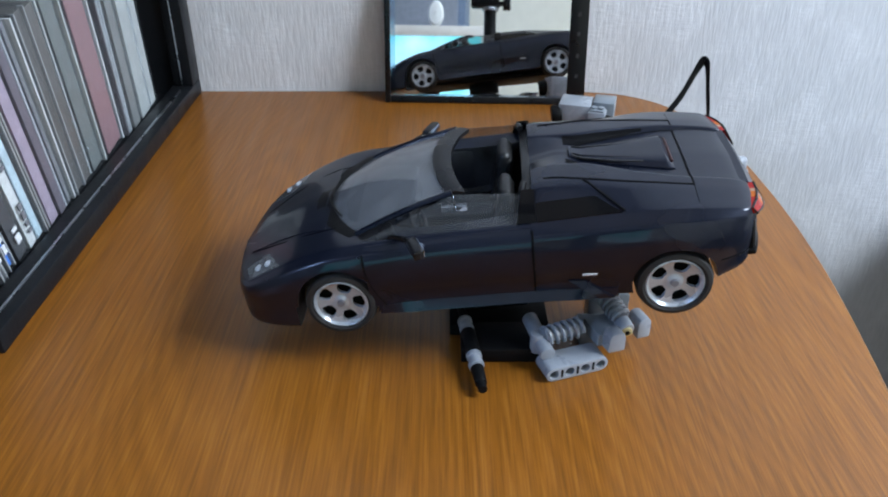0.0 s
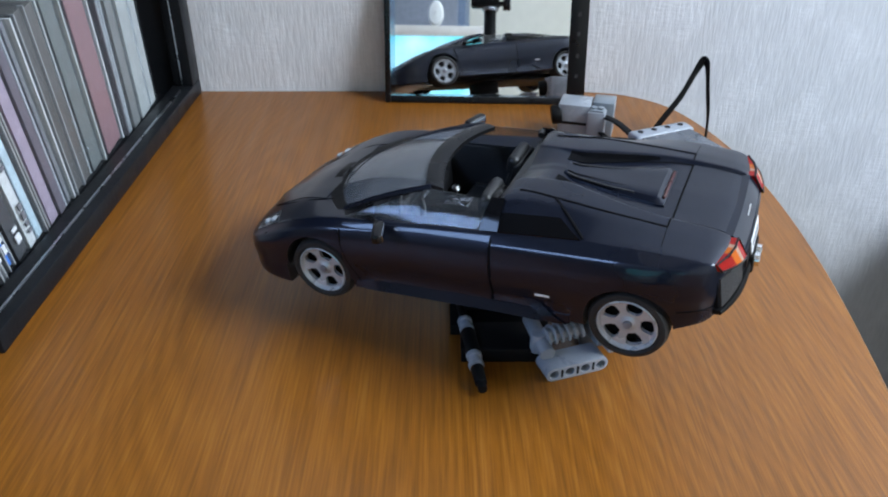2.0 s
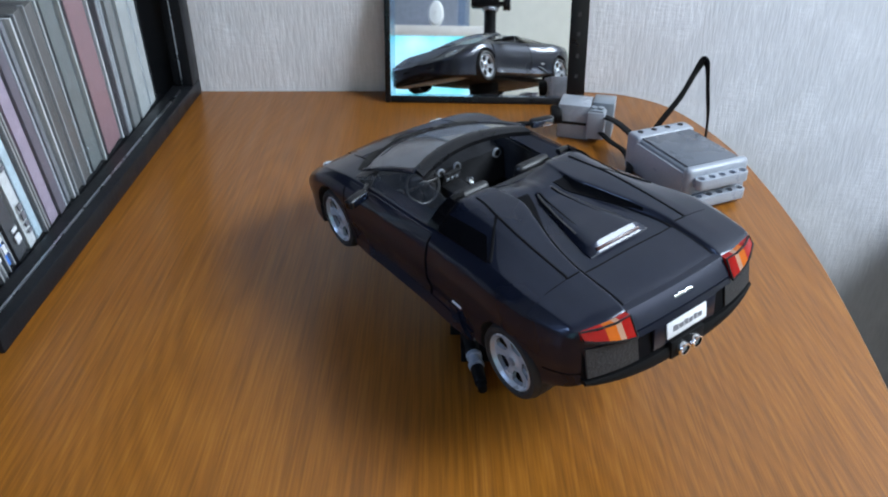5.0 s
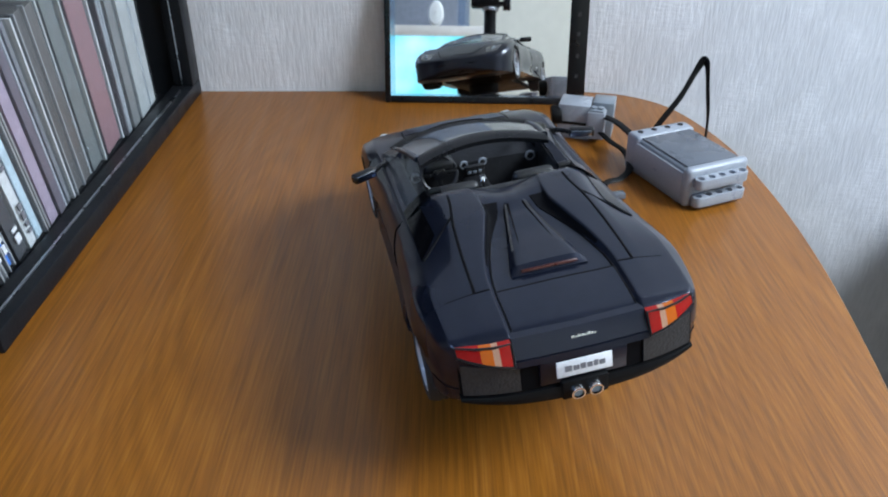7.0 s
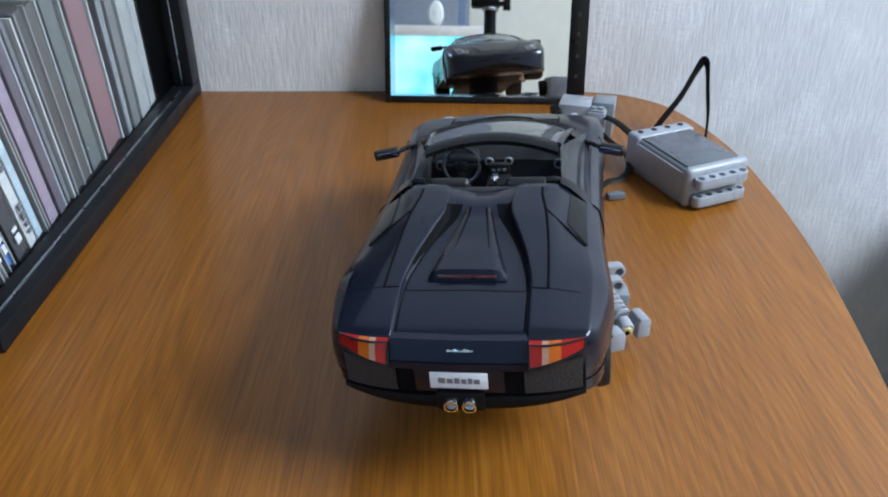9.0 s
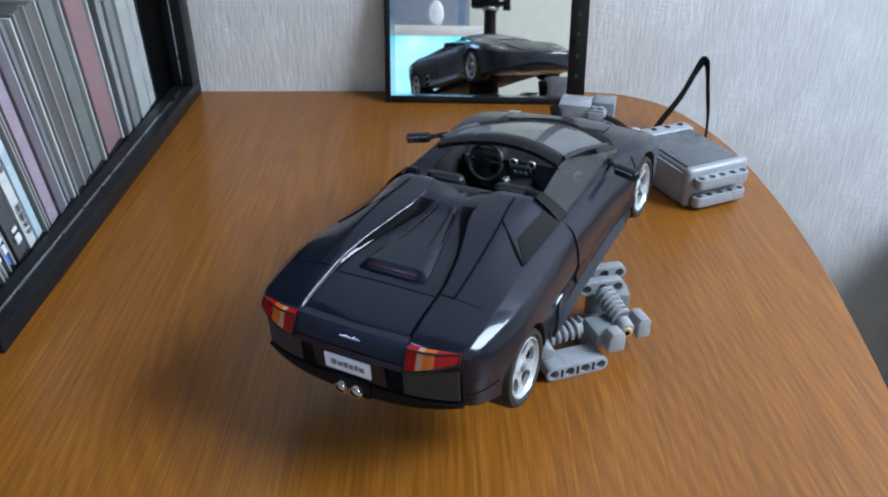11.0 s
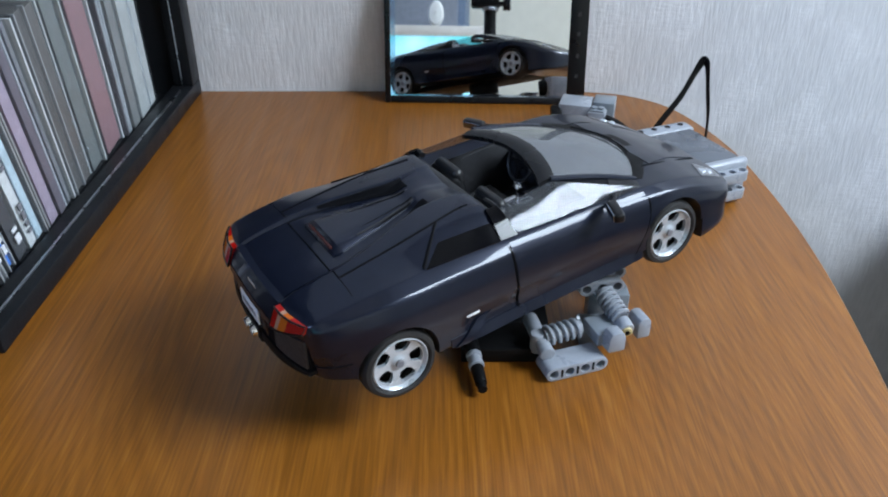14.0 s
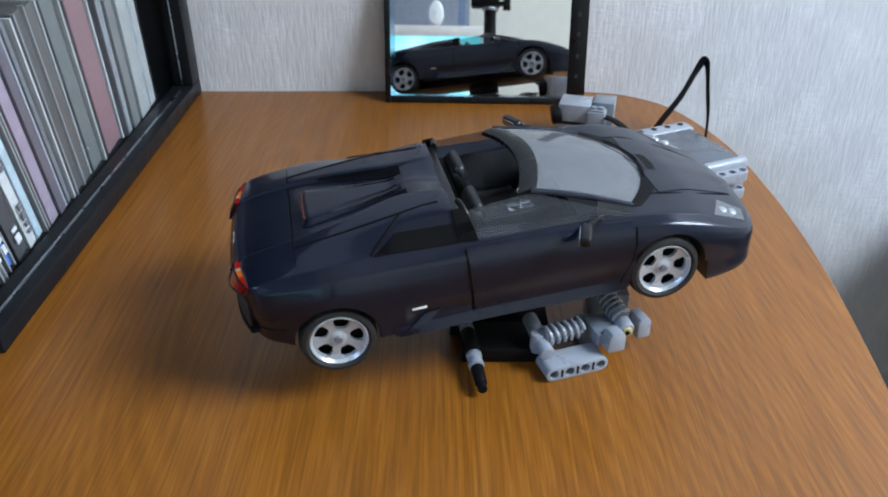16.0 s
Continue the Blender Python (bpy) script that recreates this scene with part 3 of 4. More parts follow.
        part("vent_lip", car_mesh(bm_tube([Vector(p) for p in lip], 0.5, 6)), PAINT_EDGE, root)

    def wedge(u, v, k):
        x = -81.5 + 46 * u
        w = 2 * v - 1
        half = 15.2 - 10.5 * max(0.0, (u - 0.08)) / 0.92
        rise = (0.8 + 2.3 * (1 - u) ** 0.8) * min(1.0, u / 0.07) * (1 - abs(w) ** 7)
        return x, w * half, on_top(x, 6) + (0.5 + rise if k else -1)
    part("light_pod", car_mesh(bm_grid(wedge, 28, 18, 1)), PAINT, root, "raised wedge carrying the high brake light")
    brake = moved(bm_box(-0.6, 0.6, -11.2, 11.2, -0.6, 0.6, 0.25), pose(-80.6, 0, on_top(-80.6, 0) + 1.7, 0, 35, 0))
    part("brake_light", car_mesh(brake), DARK_RED, root, "thin red high brake light")

    # flanks
    for s in (1, -1):
        side_panel("door", -15.5, 57.5, lambda x: Z_FLOOR(x) + 4.6, lambda x: Z_EDGE(x) - 0.8, s, 0.4, PAINT, root, "dark blue door")
        def sill(u, v, k, s=s):
            x = -52 + 106 * u
            z = Z_FLOOR(x) + 0.4 + 4.4 * v
            return x, s * (on_side(x, Z_FLOOR(x) + 4.2) + (0.4 + 2.2 * (1 - v) * min(1, 8 * u, 8 * (1 - u)) if k else -1)), z
        part("sill", car_mesh(bm_grid(sill, 20, 3, 1)), PAINT, root, "dark blue side sill")
        def scoop(u, v, k, s=s):
            x = -30.5 - 13.5 * u - 6.5 * v
            z = 5.6 - 8.2 * u
            return x, s * (on_side(x, max(z, Z_FLOOR(x) + 1)) + (0.5 + 2.2 * math.sin(math.pi * 0.5 * u) * (1 - 0.35 * v) if k else -1)), z
        part("side_scoop", car_mesh(bm_grid(scoop, 8, 5, 1)), PAINT, root)
        part("side_badge", car_mesh(moved(bm_box(-43, -36.5, -0.25, 0.25, 8.6, 9.7, 0.2), pose(0, s * (on_side(-40, 9.1) + 0.2), 0))), PLATE_WHITE, root)
        # dark quarter window from the cockpit's rear corner to its tip
        def pane(u, v, k, s=s):
            x = -18.5 - 36 * u
            y0, z0 = Y_EDGE(x) - 0.6, Z_EDGE(x) + 0.4
            x1 = -18.5 - 20 * u
            y1 = Y_DECK(x1) + 2.5
            v = 0.66 * v
            xx = x + (x1 - x) * v
            yy = (y0 + (y1 - y0) * v)
            return xx, s * yy, on_top(xx, yy) + (0.4 if k else -1)
        part("quarter_window", car_mesh(bm_grid(pane, 12, 6, 1)), BLACK_GLASS, root, "glossy black quarter window")
        # bumper split lines behind the wheel
        tail = [Vector((x, s * (on_side(x, 12.0 - 0.10 * (x + 95)) + 0.05), 12.0 - 0.10 * (x + 95))) for x in range(-109, -94, 2)]
        part("panel_gap", car_mesh(bm_tube(tail, 0.35, 6)), PAINT_EDGE, root)
        gap = [Vector((-16.2, s * (on_side(-16.2, z) + 0.15), z)) for z in range(-2, 32, 2)]
        part("panel_gap", car_mesh(bm_tube(gap, 0.5, 6)), PAINT_EDGE, root)
        gap = [Vector((58.5 - 0.010 * (z - 26) ** 2, s * (on_side(58.5 - 0.010 * (z - 26) ** 2, z) + 0.1), z)) for z in range(-3, 27, 2)]
        part("panel_gap", car_mesh(bm_tube(gap, 0.45, 6)), PAINT_EDGE, root)
        low_line = [Vector((x, s * (on_side(x, Z_FLOOR(x) + 4.7) + 0.2), Z_FLOOR(x) + 4.7)) for x in range(-14, 53, 3)]
        part("panel_gap", car_mesh(bm_tube(low_line, 0.3, 6)), PAINT_EDGE, root)
        # headlight
        def lens(u, v, k, s=s):
            x, y = 98.0 + 16.6 * u + (9.0 - 5.0 * u) * v, 44.0 - 2.8 * u - (15.5 - 5.0 * u) * v
            return x, s * y, on_top(x, y) + (0.3 if k else -1)
        lamp = bm_grid(lens, 8, 6, 1)
        head = part("headlight", car_mesh(lamp), LAMP_LENS, root, "clear angular headlight")
        for u in (0.35, 0.68):
            x, y = 99.5 + 16.0 * u, 44.0 - 2.8 * u - 6.0
            part("reflector", car_mesh(moved(bm_cyl(2.4, (0, 0, -0.3), (0, 0, 0.55), 20, 1.8), pose(x, s * y, on_top(x, y) + 0.05))), SILVER, head)
        # wing mirror on an arm
        arm = bm_tube(smooth_line([(46, s * 43.5, 29), (41, s * 47, 30.5), (36, s * 51, 31)], 5), 1.3, 8)
        glass = moved(bm_box(-2.4, 2.4, -6.5, 6.5, -2.4, 2.4, 1.4, 3), pose(33.5, s * 56.5, 31, 0, 0, s * 22))
        mir = part("wing_mirror", car_mesh(joined(arm, glass)), TRIM, root, "black wing mirror on an arm")
        part("mirror_glass", car_mesh(moved(bm_box(-0.3, 0.3, -5.3, 5.3, -1.7, 1.7, 0.2), pose(31.2, s * 55.6, 31, 0, 0, s * 22))), MIRROR_GLASS, mir)

    # nose
    def nose(u, v, k):
        w = 2 * u - 1
        y = 43 * w
        x = 126.4 - 9.5 * abs(w) ** 2.6 + (0.7 if k else -2) - 2.2 * (1 - v)
        return x, y, -10.5 + 10.0 * v + 1.5 * (1 - v) * abs(w) ** 3 * -1
    part("front_bumper", car_mesh(bm_grid(nose, 24, 5, 1)), TRIM, root, "dark front bumper")
    # tail: dark panel, mesh, bumper, plate recess, body-coloured lip
    def tail(u, v, k, out=0.0, y0=-45.0, y1=45.0, low=lambda w: 12.0, high=lambda w: 26.0):
        y = y0 + (y1 - y0) * u
        w = abs(y) / 46.0
        z = low(w) + (high(w) - low(w)) * v
        return -(116.2 - 6.8 * w ** 3.0) - (out if k else -4) + 0.10 * (z - 12), y, z
    part("tail_panel", car_mesh(bm_grid(tail, 46, 6, 1)), PAINT_EDGE, root, "black tail panel")
    part("rear_bumper", car_mesh(bm_grid(lambda u, v, k: tail(u, v, k, 0.9 + 0.5 * math.sin(math.pi * v), -45.2, 45.2, lambda w: 6.0 + 3.2 * w ** 2, lambda w: 11.6 - 0.6 * w), 46, 5, 1)), BLACK, root, "black rear bumper lip")
    for s in (1, -1):
        part("tail_mesh", car_mesh(bm_grid(lambda u, v, k, s=s: tail(u, v, k, 0.8, s * 23.5, s * 44.0, lambda w: 13.6 - 1.4 * w, lambda w: 21.0 + 4.6 * w), 20, 5, 1)), MESH_GREY, root, "grey mesh panel under the tail light")
    part("exhaust_notch", car_mesh(bm_box(-118.6, -112, -9.0, 9.0, 5.2, 14.0, 1.0)), BLACK, root)
    part("tail_lip", car_mesh(bm_grid(lambda u, v, k: (-115.6 - (0.5 if k else -3) + 4.6 * v + 0.7 * (2 * u - 1) ** 2, (2 * u - 1) * 25.0, 27.0 + 6.6 * v + 0.3 * math.sin(math.pi * v)), 14, 6, 1)), PAINT, root, "dark blue rear edge")
    part("tail_strip", car_mesh(bm_grid(lambda u, v, k: (-116.2 - (0.8 if k else -2) + 0.6 * v + 0.7 * (2 * u - 1) ** 2, (2 * u - 1) * 25.2, 24.0 + 2.5 * v), 12, 3, 1)), PAINT, root, "dark blue strip under the rear edge")
    part("plate_recess", car_mesh(bm_box(-116.6, -112, -16.5, 16.5, 13.0, 23.8, 0.5)), PAINT, root)
    for s in (1, -1):
        def lamp_pt(u, v, k, s=s, a=0.0, b=1.0):
            w = a + (b - a) * u
            low, high = 25.4 + 4.2 * w, 33.2 - 0.7 * w
            return (-(116.3 - 6.9 * w ** 2.0) - (0.6 if k else -4) + 4.0 * v * (1 - 0.45 * w), s * (25.4 + 19.4 * w), low + (high - low) * v)
        tl = part("tail_light", car_mesh(bm_grid(lambda u, v, k: lamp_pt(u, v, k, b=0.24), 4, 4, 1)), RED, root, "red and amber tail light")
        for a, b, m in ((0.24, 0.36, CLEAR_LENS), (0.36, 0.58, AMBER), (0.58, 1.0, RED)):
            part("lens", car_mesh(bm_grid(lambda u, v, k: lamp_pt(u, v, k, a=a, b=b), 4, 4, 1)), m, tl)
        rim_line = [Vector(lamp_pt(p, q, 1)) for p, q in ((0, 0), (0.33, 0), (0.66, 0), (1, 0), (1, 1), (0.66, 1), (0.33, 1), (0, 1), (0, 0))]
        part("lens_surround", car_mesh(bm_tube(rim_line, 0.5, 6)), TRIM, tl)
        ex = part("exhaust", car_mesh(bm_lathe([(2.0, 0), (2.7, 0), (2.9, -1), (2.9, -9), (2.2, -9), (2.0, -1)], 24)), CHROME, root, "chrome exhaust tip")
        ex.matrix_local = pose(-0.1206, s * 0.0034, 0.0091, 0, 0, 90)
        part("bore", car_mesh(bm_cyl(2.0, (0, -1.6, 0), (0, -2.0, 0), 20)), SILVER, ex)
    plate = part("number_plate", car_mesh(moved(bm_box(-0.4, 0.4, -10.6, 10.6, -3.5, 3.5, 0.35), pose(-117.1, 0, 19.4, 0, 6, 0))), PLATE_WHITE, root, "small white name plate")
    for i, (y, w) in enumerate(((6.2, 2.6), (3.2, 2.2), (0.6, 2.0), (-1.9, 1.9), (-4.2, 1.6), (-6.6, 2.2))):
        part("print_bar", car_mesh(moved(bm_box(-0.1, 0.1, y - w / 2, y + w / 2, -1.0, 1.0 if i % 2 else 1.4), pose(-117.56, 0, 19.4, 0, 6, 0))), PRINT, plate)
    part("rear_script", car_mesh(moved(joined(*[bm_box(-0.2, 0.2, y - 0.5, y + 0.5, -0.35, 0.35 + 0.22 * (i % 3), 0.1) for i, y in enumerate((-4.2, -3.0, -1.8, -0.6, 0.6, 1.8, 3.0, 4.2))]), pose(-113.9, -1, 30.6, 0, 35, 0))), CHROME, root, "small chrome script on the rear edge")

    # windscreen with its frame
    def screen(u, v):
        w = 2 * u - 1
        bx, by, bz = 79 - 17 * w * w, 36.5 * w, 26.4 + 1.0 * w * w
        tx, ty, tz = 25 - 7.5 * w * w, 31.5 * w, 45.0 - 2.6 * w * w
        k = 1.8 * math.sin(math.pi * v) * (1 - 0.4 * w * w)
        return Vector((bx + (tx - bx) * v + k * 0.4, by + (ty - by) * v, bz + (tz - bz) * v + k))
    glass = part("windscreen", car_mesh(bm_grid(lambda u, v, k: screen(u, v) + Vector((0, 0, 0.0 if k else -0.7)), 18, 10, 1)), SCREEN_GLASS, root, "clear windscreen with dust and a painted reflection haze")
    glass.visible_shadow = False
    part("header_rail", car_mesh(bm_grid(lambda u, v, k: screen(u, 1) + Vector((2.5 - 8.5 * v, 0, -0.4 + 0.9 * math.sin(math.pi * v) + (0.5 if k else -1.6) - 0.5 * v)), 18, 4, 1)), TRIM, root)
    for u, s in ((0.0, -1), (1.0, 1)):
        part("windscreen_pillar", car_mesh(bm_tube([screen(u, k / 10) for k in range(11)], 1.7, 8, 0.8)), PAINT, root)
    part("scuttle", car_mesh(bm_grid(lambda u, v, k: (lambda p: (p.x + 8.5 * v * (1 - 0.55 * abs(2 * u - 1) ** 2) - 1.0, p.y * (1 + 0.07 * v), on_top(p.x + 8 * v, p.y * (1 + 0.07 * v)) + (0.55 if k else -1)))(screen(u, 0)), 20, 4, 1)), BLACK, root, "black wiper scuttle")
    for y0 in (12, -4):
        wip = [screen((y0 + 36 + 2 * 0) / 73 + 0.3 * k / 8, 0.03 + 0.05 * k / 8) + Vector((0.8, 0, 1.0)) for k in range(-4, 5)]
        part("wiper", car_mesh(bm_tube(wip, 0.45, 6)), BLACK, root)
    for s in (1, -1):
        def side_glass(u, v, k, s=s):
            bx = 60 - 74 * u
            tx = 18 - 31 * u
            x = bx + (tx - bx) * v
            y0, z0 = Y_EDGE(bx) - 1.6, Z_EDGE(bx) - 0.4
            y1, z1 = 32.6 + 2.0 * u, 41.8 - 1.2 * u
            return x, s * (y0 + (y1 - y0) * v + (0.0 if k else -0.6) + 0.8 * math.sin(math.pi * v)), z0 + (z1 - z0) * v
        part("side_window", car_mesh(bm_grid(side_glass, 12, 8, 1)), SIDE_GLASS, root, "smoked clear side window").visible_shadow = False
        def sail(u, v, k, s=s):
            p, q = screen(1.0 if s > 0 else 0.0, 0.36 * u), Vector((61 - 19 * u, s * (Y_EDGE(61 - 19 * u) - 1.4), Z_EDGE(61 - 19 * u) - 0.2))
            return p + (q - p) * v + Vector((0, s * (0.9 if k else 0.2), 0))
        part("mirror_sail", car_mesh(bm_grid(sail, 6, 4, 1)), TRIM, root, "black triangle at the foot of the windscreen pillar")
        def hoop_cover(u, v, k, s=s):
            x = -18.2 + 8.5 * u * (1 - 0.35 * v)
            y, z = Y_EDGE(x) - 1.2, Z_EDGE(x) + 0.2
            return x, s * (y + (33.5 - y) * v + (0.5 if k else -0.6)), z + (42.4 - z) * v + 0.9 * math.sin(math.pi * v) + (0.3 if k else -0.4)
        part("pillar_cover", car_mesh(bm_grid(hoop_cover, 5, 8, 1)), BLACK_GLASS, root, "gloss black pillar behind the door window")
        # roll hoop behind each seat
        part("roll_hoop", car_mesh(bm_tube(smooth_line([(-13.5, s * 37, 31), (-12.5, s * 35.5, 38), (-13, s * 32, 41.5), (-14, s * 27, 42)], 6), 1.5, 8)), TRIM, root)

    # cockpit
    dash = bm_grid(lambda u, v, k: (40 + 24 * v, (2 * u - 1) * (35 - 5 * v), (23.0 + 3.2 * math.sin(math.pi * v * 0.6) - 1.5 * abs(2 * u - 1) ** 2 if k else 4)), 16, 8, 1)
    dashboard = part("dashboard", car_mesh(dash), CABIN, root)
    for y in (30.5, -30.5, 5, -5):
        part("air_vent", car_mesh(moved(bm_lathe([(1.7, 0), (2.7, 0), (2.9, -0.9), (1.7, -0.9)] if abs(y) > 20 else [(1.3, 0), (2.2, 0), (2.4, -0.8), (1.3, -0.8)], 20), pose(39.4, y, 20.0 if abs(y) > 20 else 22.0, 0, 0, 90))), SILVER, dashboard)
    part("instrument_binnacle", car_mesh(bm_box(36, 46, 10, 26, 22, 28, 2.5, 3)), CABIN, dashboard)
    part("console", car_mesh(bm_box(-12, 42, -6, 6, -3, 15, 1.5)), CABIN, root)
    part("console_panel", car_mesh(moved(bm_box(-1, 1, -5.4, 5.4, -7, 7, 0.6), pose(40, 0, 16, 0, -25, 0))), MESH_GREY, root)
    part("gear_gate", car_mesh(bm_box(14, 27, -4.2, 4.2, 14.8, 16.2, 0.5)), CHROME, root)
    part("gear_lever", car_mesh(joined(bm_cyl(0.6, (20, 0, 15), (21, 0, 22), 10), moved(bm_lathe([(0.02, 0), (1.8, 0.9), (2.2, 2.1), (1.5, 3.3), (0.02, 3.8)], 16, "Z"), pose(21, 0, 21.5)))), CHROME, root)
    for k in range(3):
        part("console_button", car_mesh(moved(bm_box(-1.2, -0.7, -3.8 + 2.8 * k, -1.8 + 2.8 * k, 1.5, 4.0, 0.3), pose(39.6, 0, 16, 0, -25, 0))), SILVER, root)
    part("handbrake_knob", car_mesh(moved(bm_lathe([(0.02, 0), (1.8, 0.4), (2.0, 1.2), (0.02, 2.2)], 14, "Z"), pose(0, 1, 15))), CHROME, root)
    ring = [(0.0, 9.2 * math.cos(2 * math.pi * k / 28), 9.2 * math.sin(2 * math.pi * k / 28)) for k in range(29)]
    tilt = pose(36, 19, 22, 0, 22, 0)
    wheel = part("steering_wheel", car_mesh(moved(bm_tube(ring, 1.05, 8), tilt)), CABIN, root)
    part("wheel_hub", car_mesh(moved(joined(bm_cyl(3.6, (-0.8, 0, 0), (1.5, 0, 0), 18, 3.0, 0.5), bm_box(-0.5, 0.7, -9, 9, -1.1, 1.1, 0.3), bm_box(-0.5, 0.7, -1.2, 1.2, -9, 0, 0.3)), tilt)), TRIM, wheel)
    part("steering_column", car_mesh(bm_cyl(1.4, (36, 19, 22), (44, 19, 19), 12)), BLACK, wheel)
    for s in (1, -1):
        seat = part("seat", car_mesh(moved(bm_box(-17, 17, -11, 11, -3.5, 3.5, 2.6, 3), pose(9, s * 19, 3.5, 0, -8, 0))), SEAT, root, "black bucket seat")
        part("backrest", car_mesh(moved(bm_box(-3.2, 3.2, -11, 11, -18, 16, 2.8, 3), pose(-3.5, s * 19, 20, 0, -14, 0))), SEAT, seat)
        part("headrest", car_mesh(moved(bm_box(-3.0, 3.0, -10.0, 10.0, -5.0, 5.0, 2.9, 4), pose(-5.0, s * 18, 33.4, 0, -14, 0))), SEAT, seat)
        for k in (1, -1):
            part("bolster", car_mesh(bm_tube(smooth_line([(24, s * 19 + k * 10, 7.5), (4, s * 19 + k * 11, 7.5), (0, s * 19 + k * 10.5, 16), (-6, s * 19 + k * 9, 32)], 5), 2.2, 8)), SEAT, seat)
        part("door_card", car_mesh(bm_box(-12, 46, s * 36 - 0.8, s * 36 + 0.8, 2, 27.5, 0.4)), CABIN, root)
    part("rear_shelf", car_mesh(bm_box(-18, -13.2, -33, 33, 20, 39.0, 1.0)), SEAT, root)

    # wheels
    tyre, back = wheel_mesh()
    tyre_me, rim_me, back_me = to_mesh("tyre", tyre, RUBBER), rim_mesh(), to_mesh("brake_disc", back, BLACK)
    hub_me = to_mesh("hub_cap", car_mesh(bm_lathe([(0.02, 8.0), (1.6, 7.9), (2.0, 7.3), (2.0, 6.8)], 20)), PRINT)
    for x, y, k in ((71.6, 44.0, 0.985), (71.6, -44.0, 0.985), (-76.0, 45.4, 1.0), (-76.0, -45.4, 1.0)):
        w = new("wheel", tyre_me)
        w.parent = root
        w.matrix_local = pose(x * MM, y * MM, 0.0017 if x < 0 else 0.0004, 0, 0, 0 if y > 0 else 180) @ Matrix.Diagonal((k, 1, k, 1))
        for name, me in (("rim", rim_me), ("brake_disc", back_me), ("hub_cap", hub_me)):
            o = new(name, me)
            o.parent = w
        tagged(w, "black rubber tyre on a silver five-hole rim")
    # underside and the black adapter on the turntable, widened to imitate shade under the car
    part("chassis_plate", car_mesh(bm_box(-88, 95, -33, 33, -9.5, -4.0, 0.5)), BLACK, root)
    part("turntable_adapter", car_mesh(moved(bm_cyl(17, (4.5, 2.8, -9), (4.5, 2.8, -20), 40, None, 0.6), pose(0, 0, 0))), BLACK, root, "black plastic disc under the car, widened to stand in for shade")
    return root


CAR = model_car()


# ---- plastic brick gearing under the car ----
U = 0.008


def bm_liftarm(n, thick=0.0078, width=0.0076):
    """A rounded beam of n holes along x, from its first hole, lying with the holes upright."""
    r, out = width / 2, []
    for k in range(9):
        a = math.pi / 2 + math.pi * k / 8
        out.append((r * math.cos(a), r * math.sin(a)))
    for k in range(9):
        a = -math.pi / 2 + math.pi * k / 8
        out.append(((n - 1) * U + r * math.cos(a), r * math.sin(a)))
    return bm_prism(out, -thick / 2, thick / 2, 0.0003)


def liftarm(name, n, m, mat, parent, thick=0.0078):
    ob = part(name, bm_liftarm(n, thick), mat, parent)
    cut(ob, [bm_cyl(0.0024, (k * U, 0, -0.01), (k * U, 0, 0.01), 20) for k in range(n)])
    ob.matrix_local = m
    return ob


def bm_worm(length, r=0.0052, core=0.0030, turns=4.0):
    """A worm gear along x."""
    bm = bm_cyl(core, (-length / 2, 0, 0), (length / 2, 0, 0), 20)
    line = [(-length / 2 + length * k / 120, (r - 0.0009) * math.cos(2 * math.pi * turns * k / 120), (r - 0.0009) * math.sin(2 * math.pi * turns * k / 120)) for k in range(121)]
    return joined(bm, bm_tube(line, 0.00095, 6))


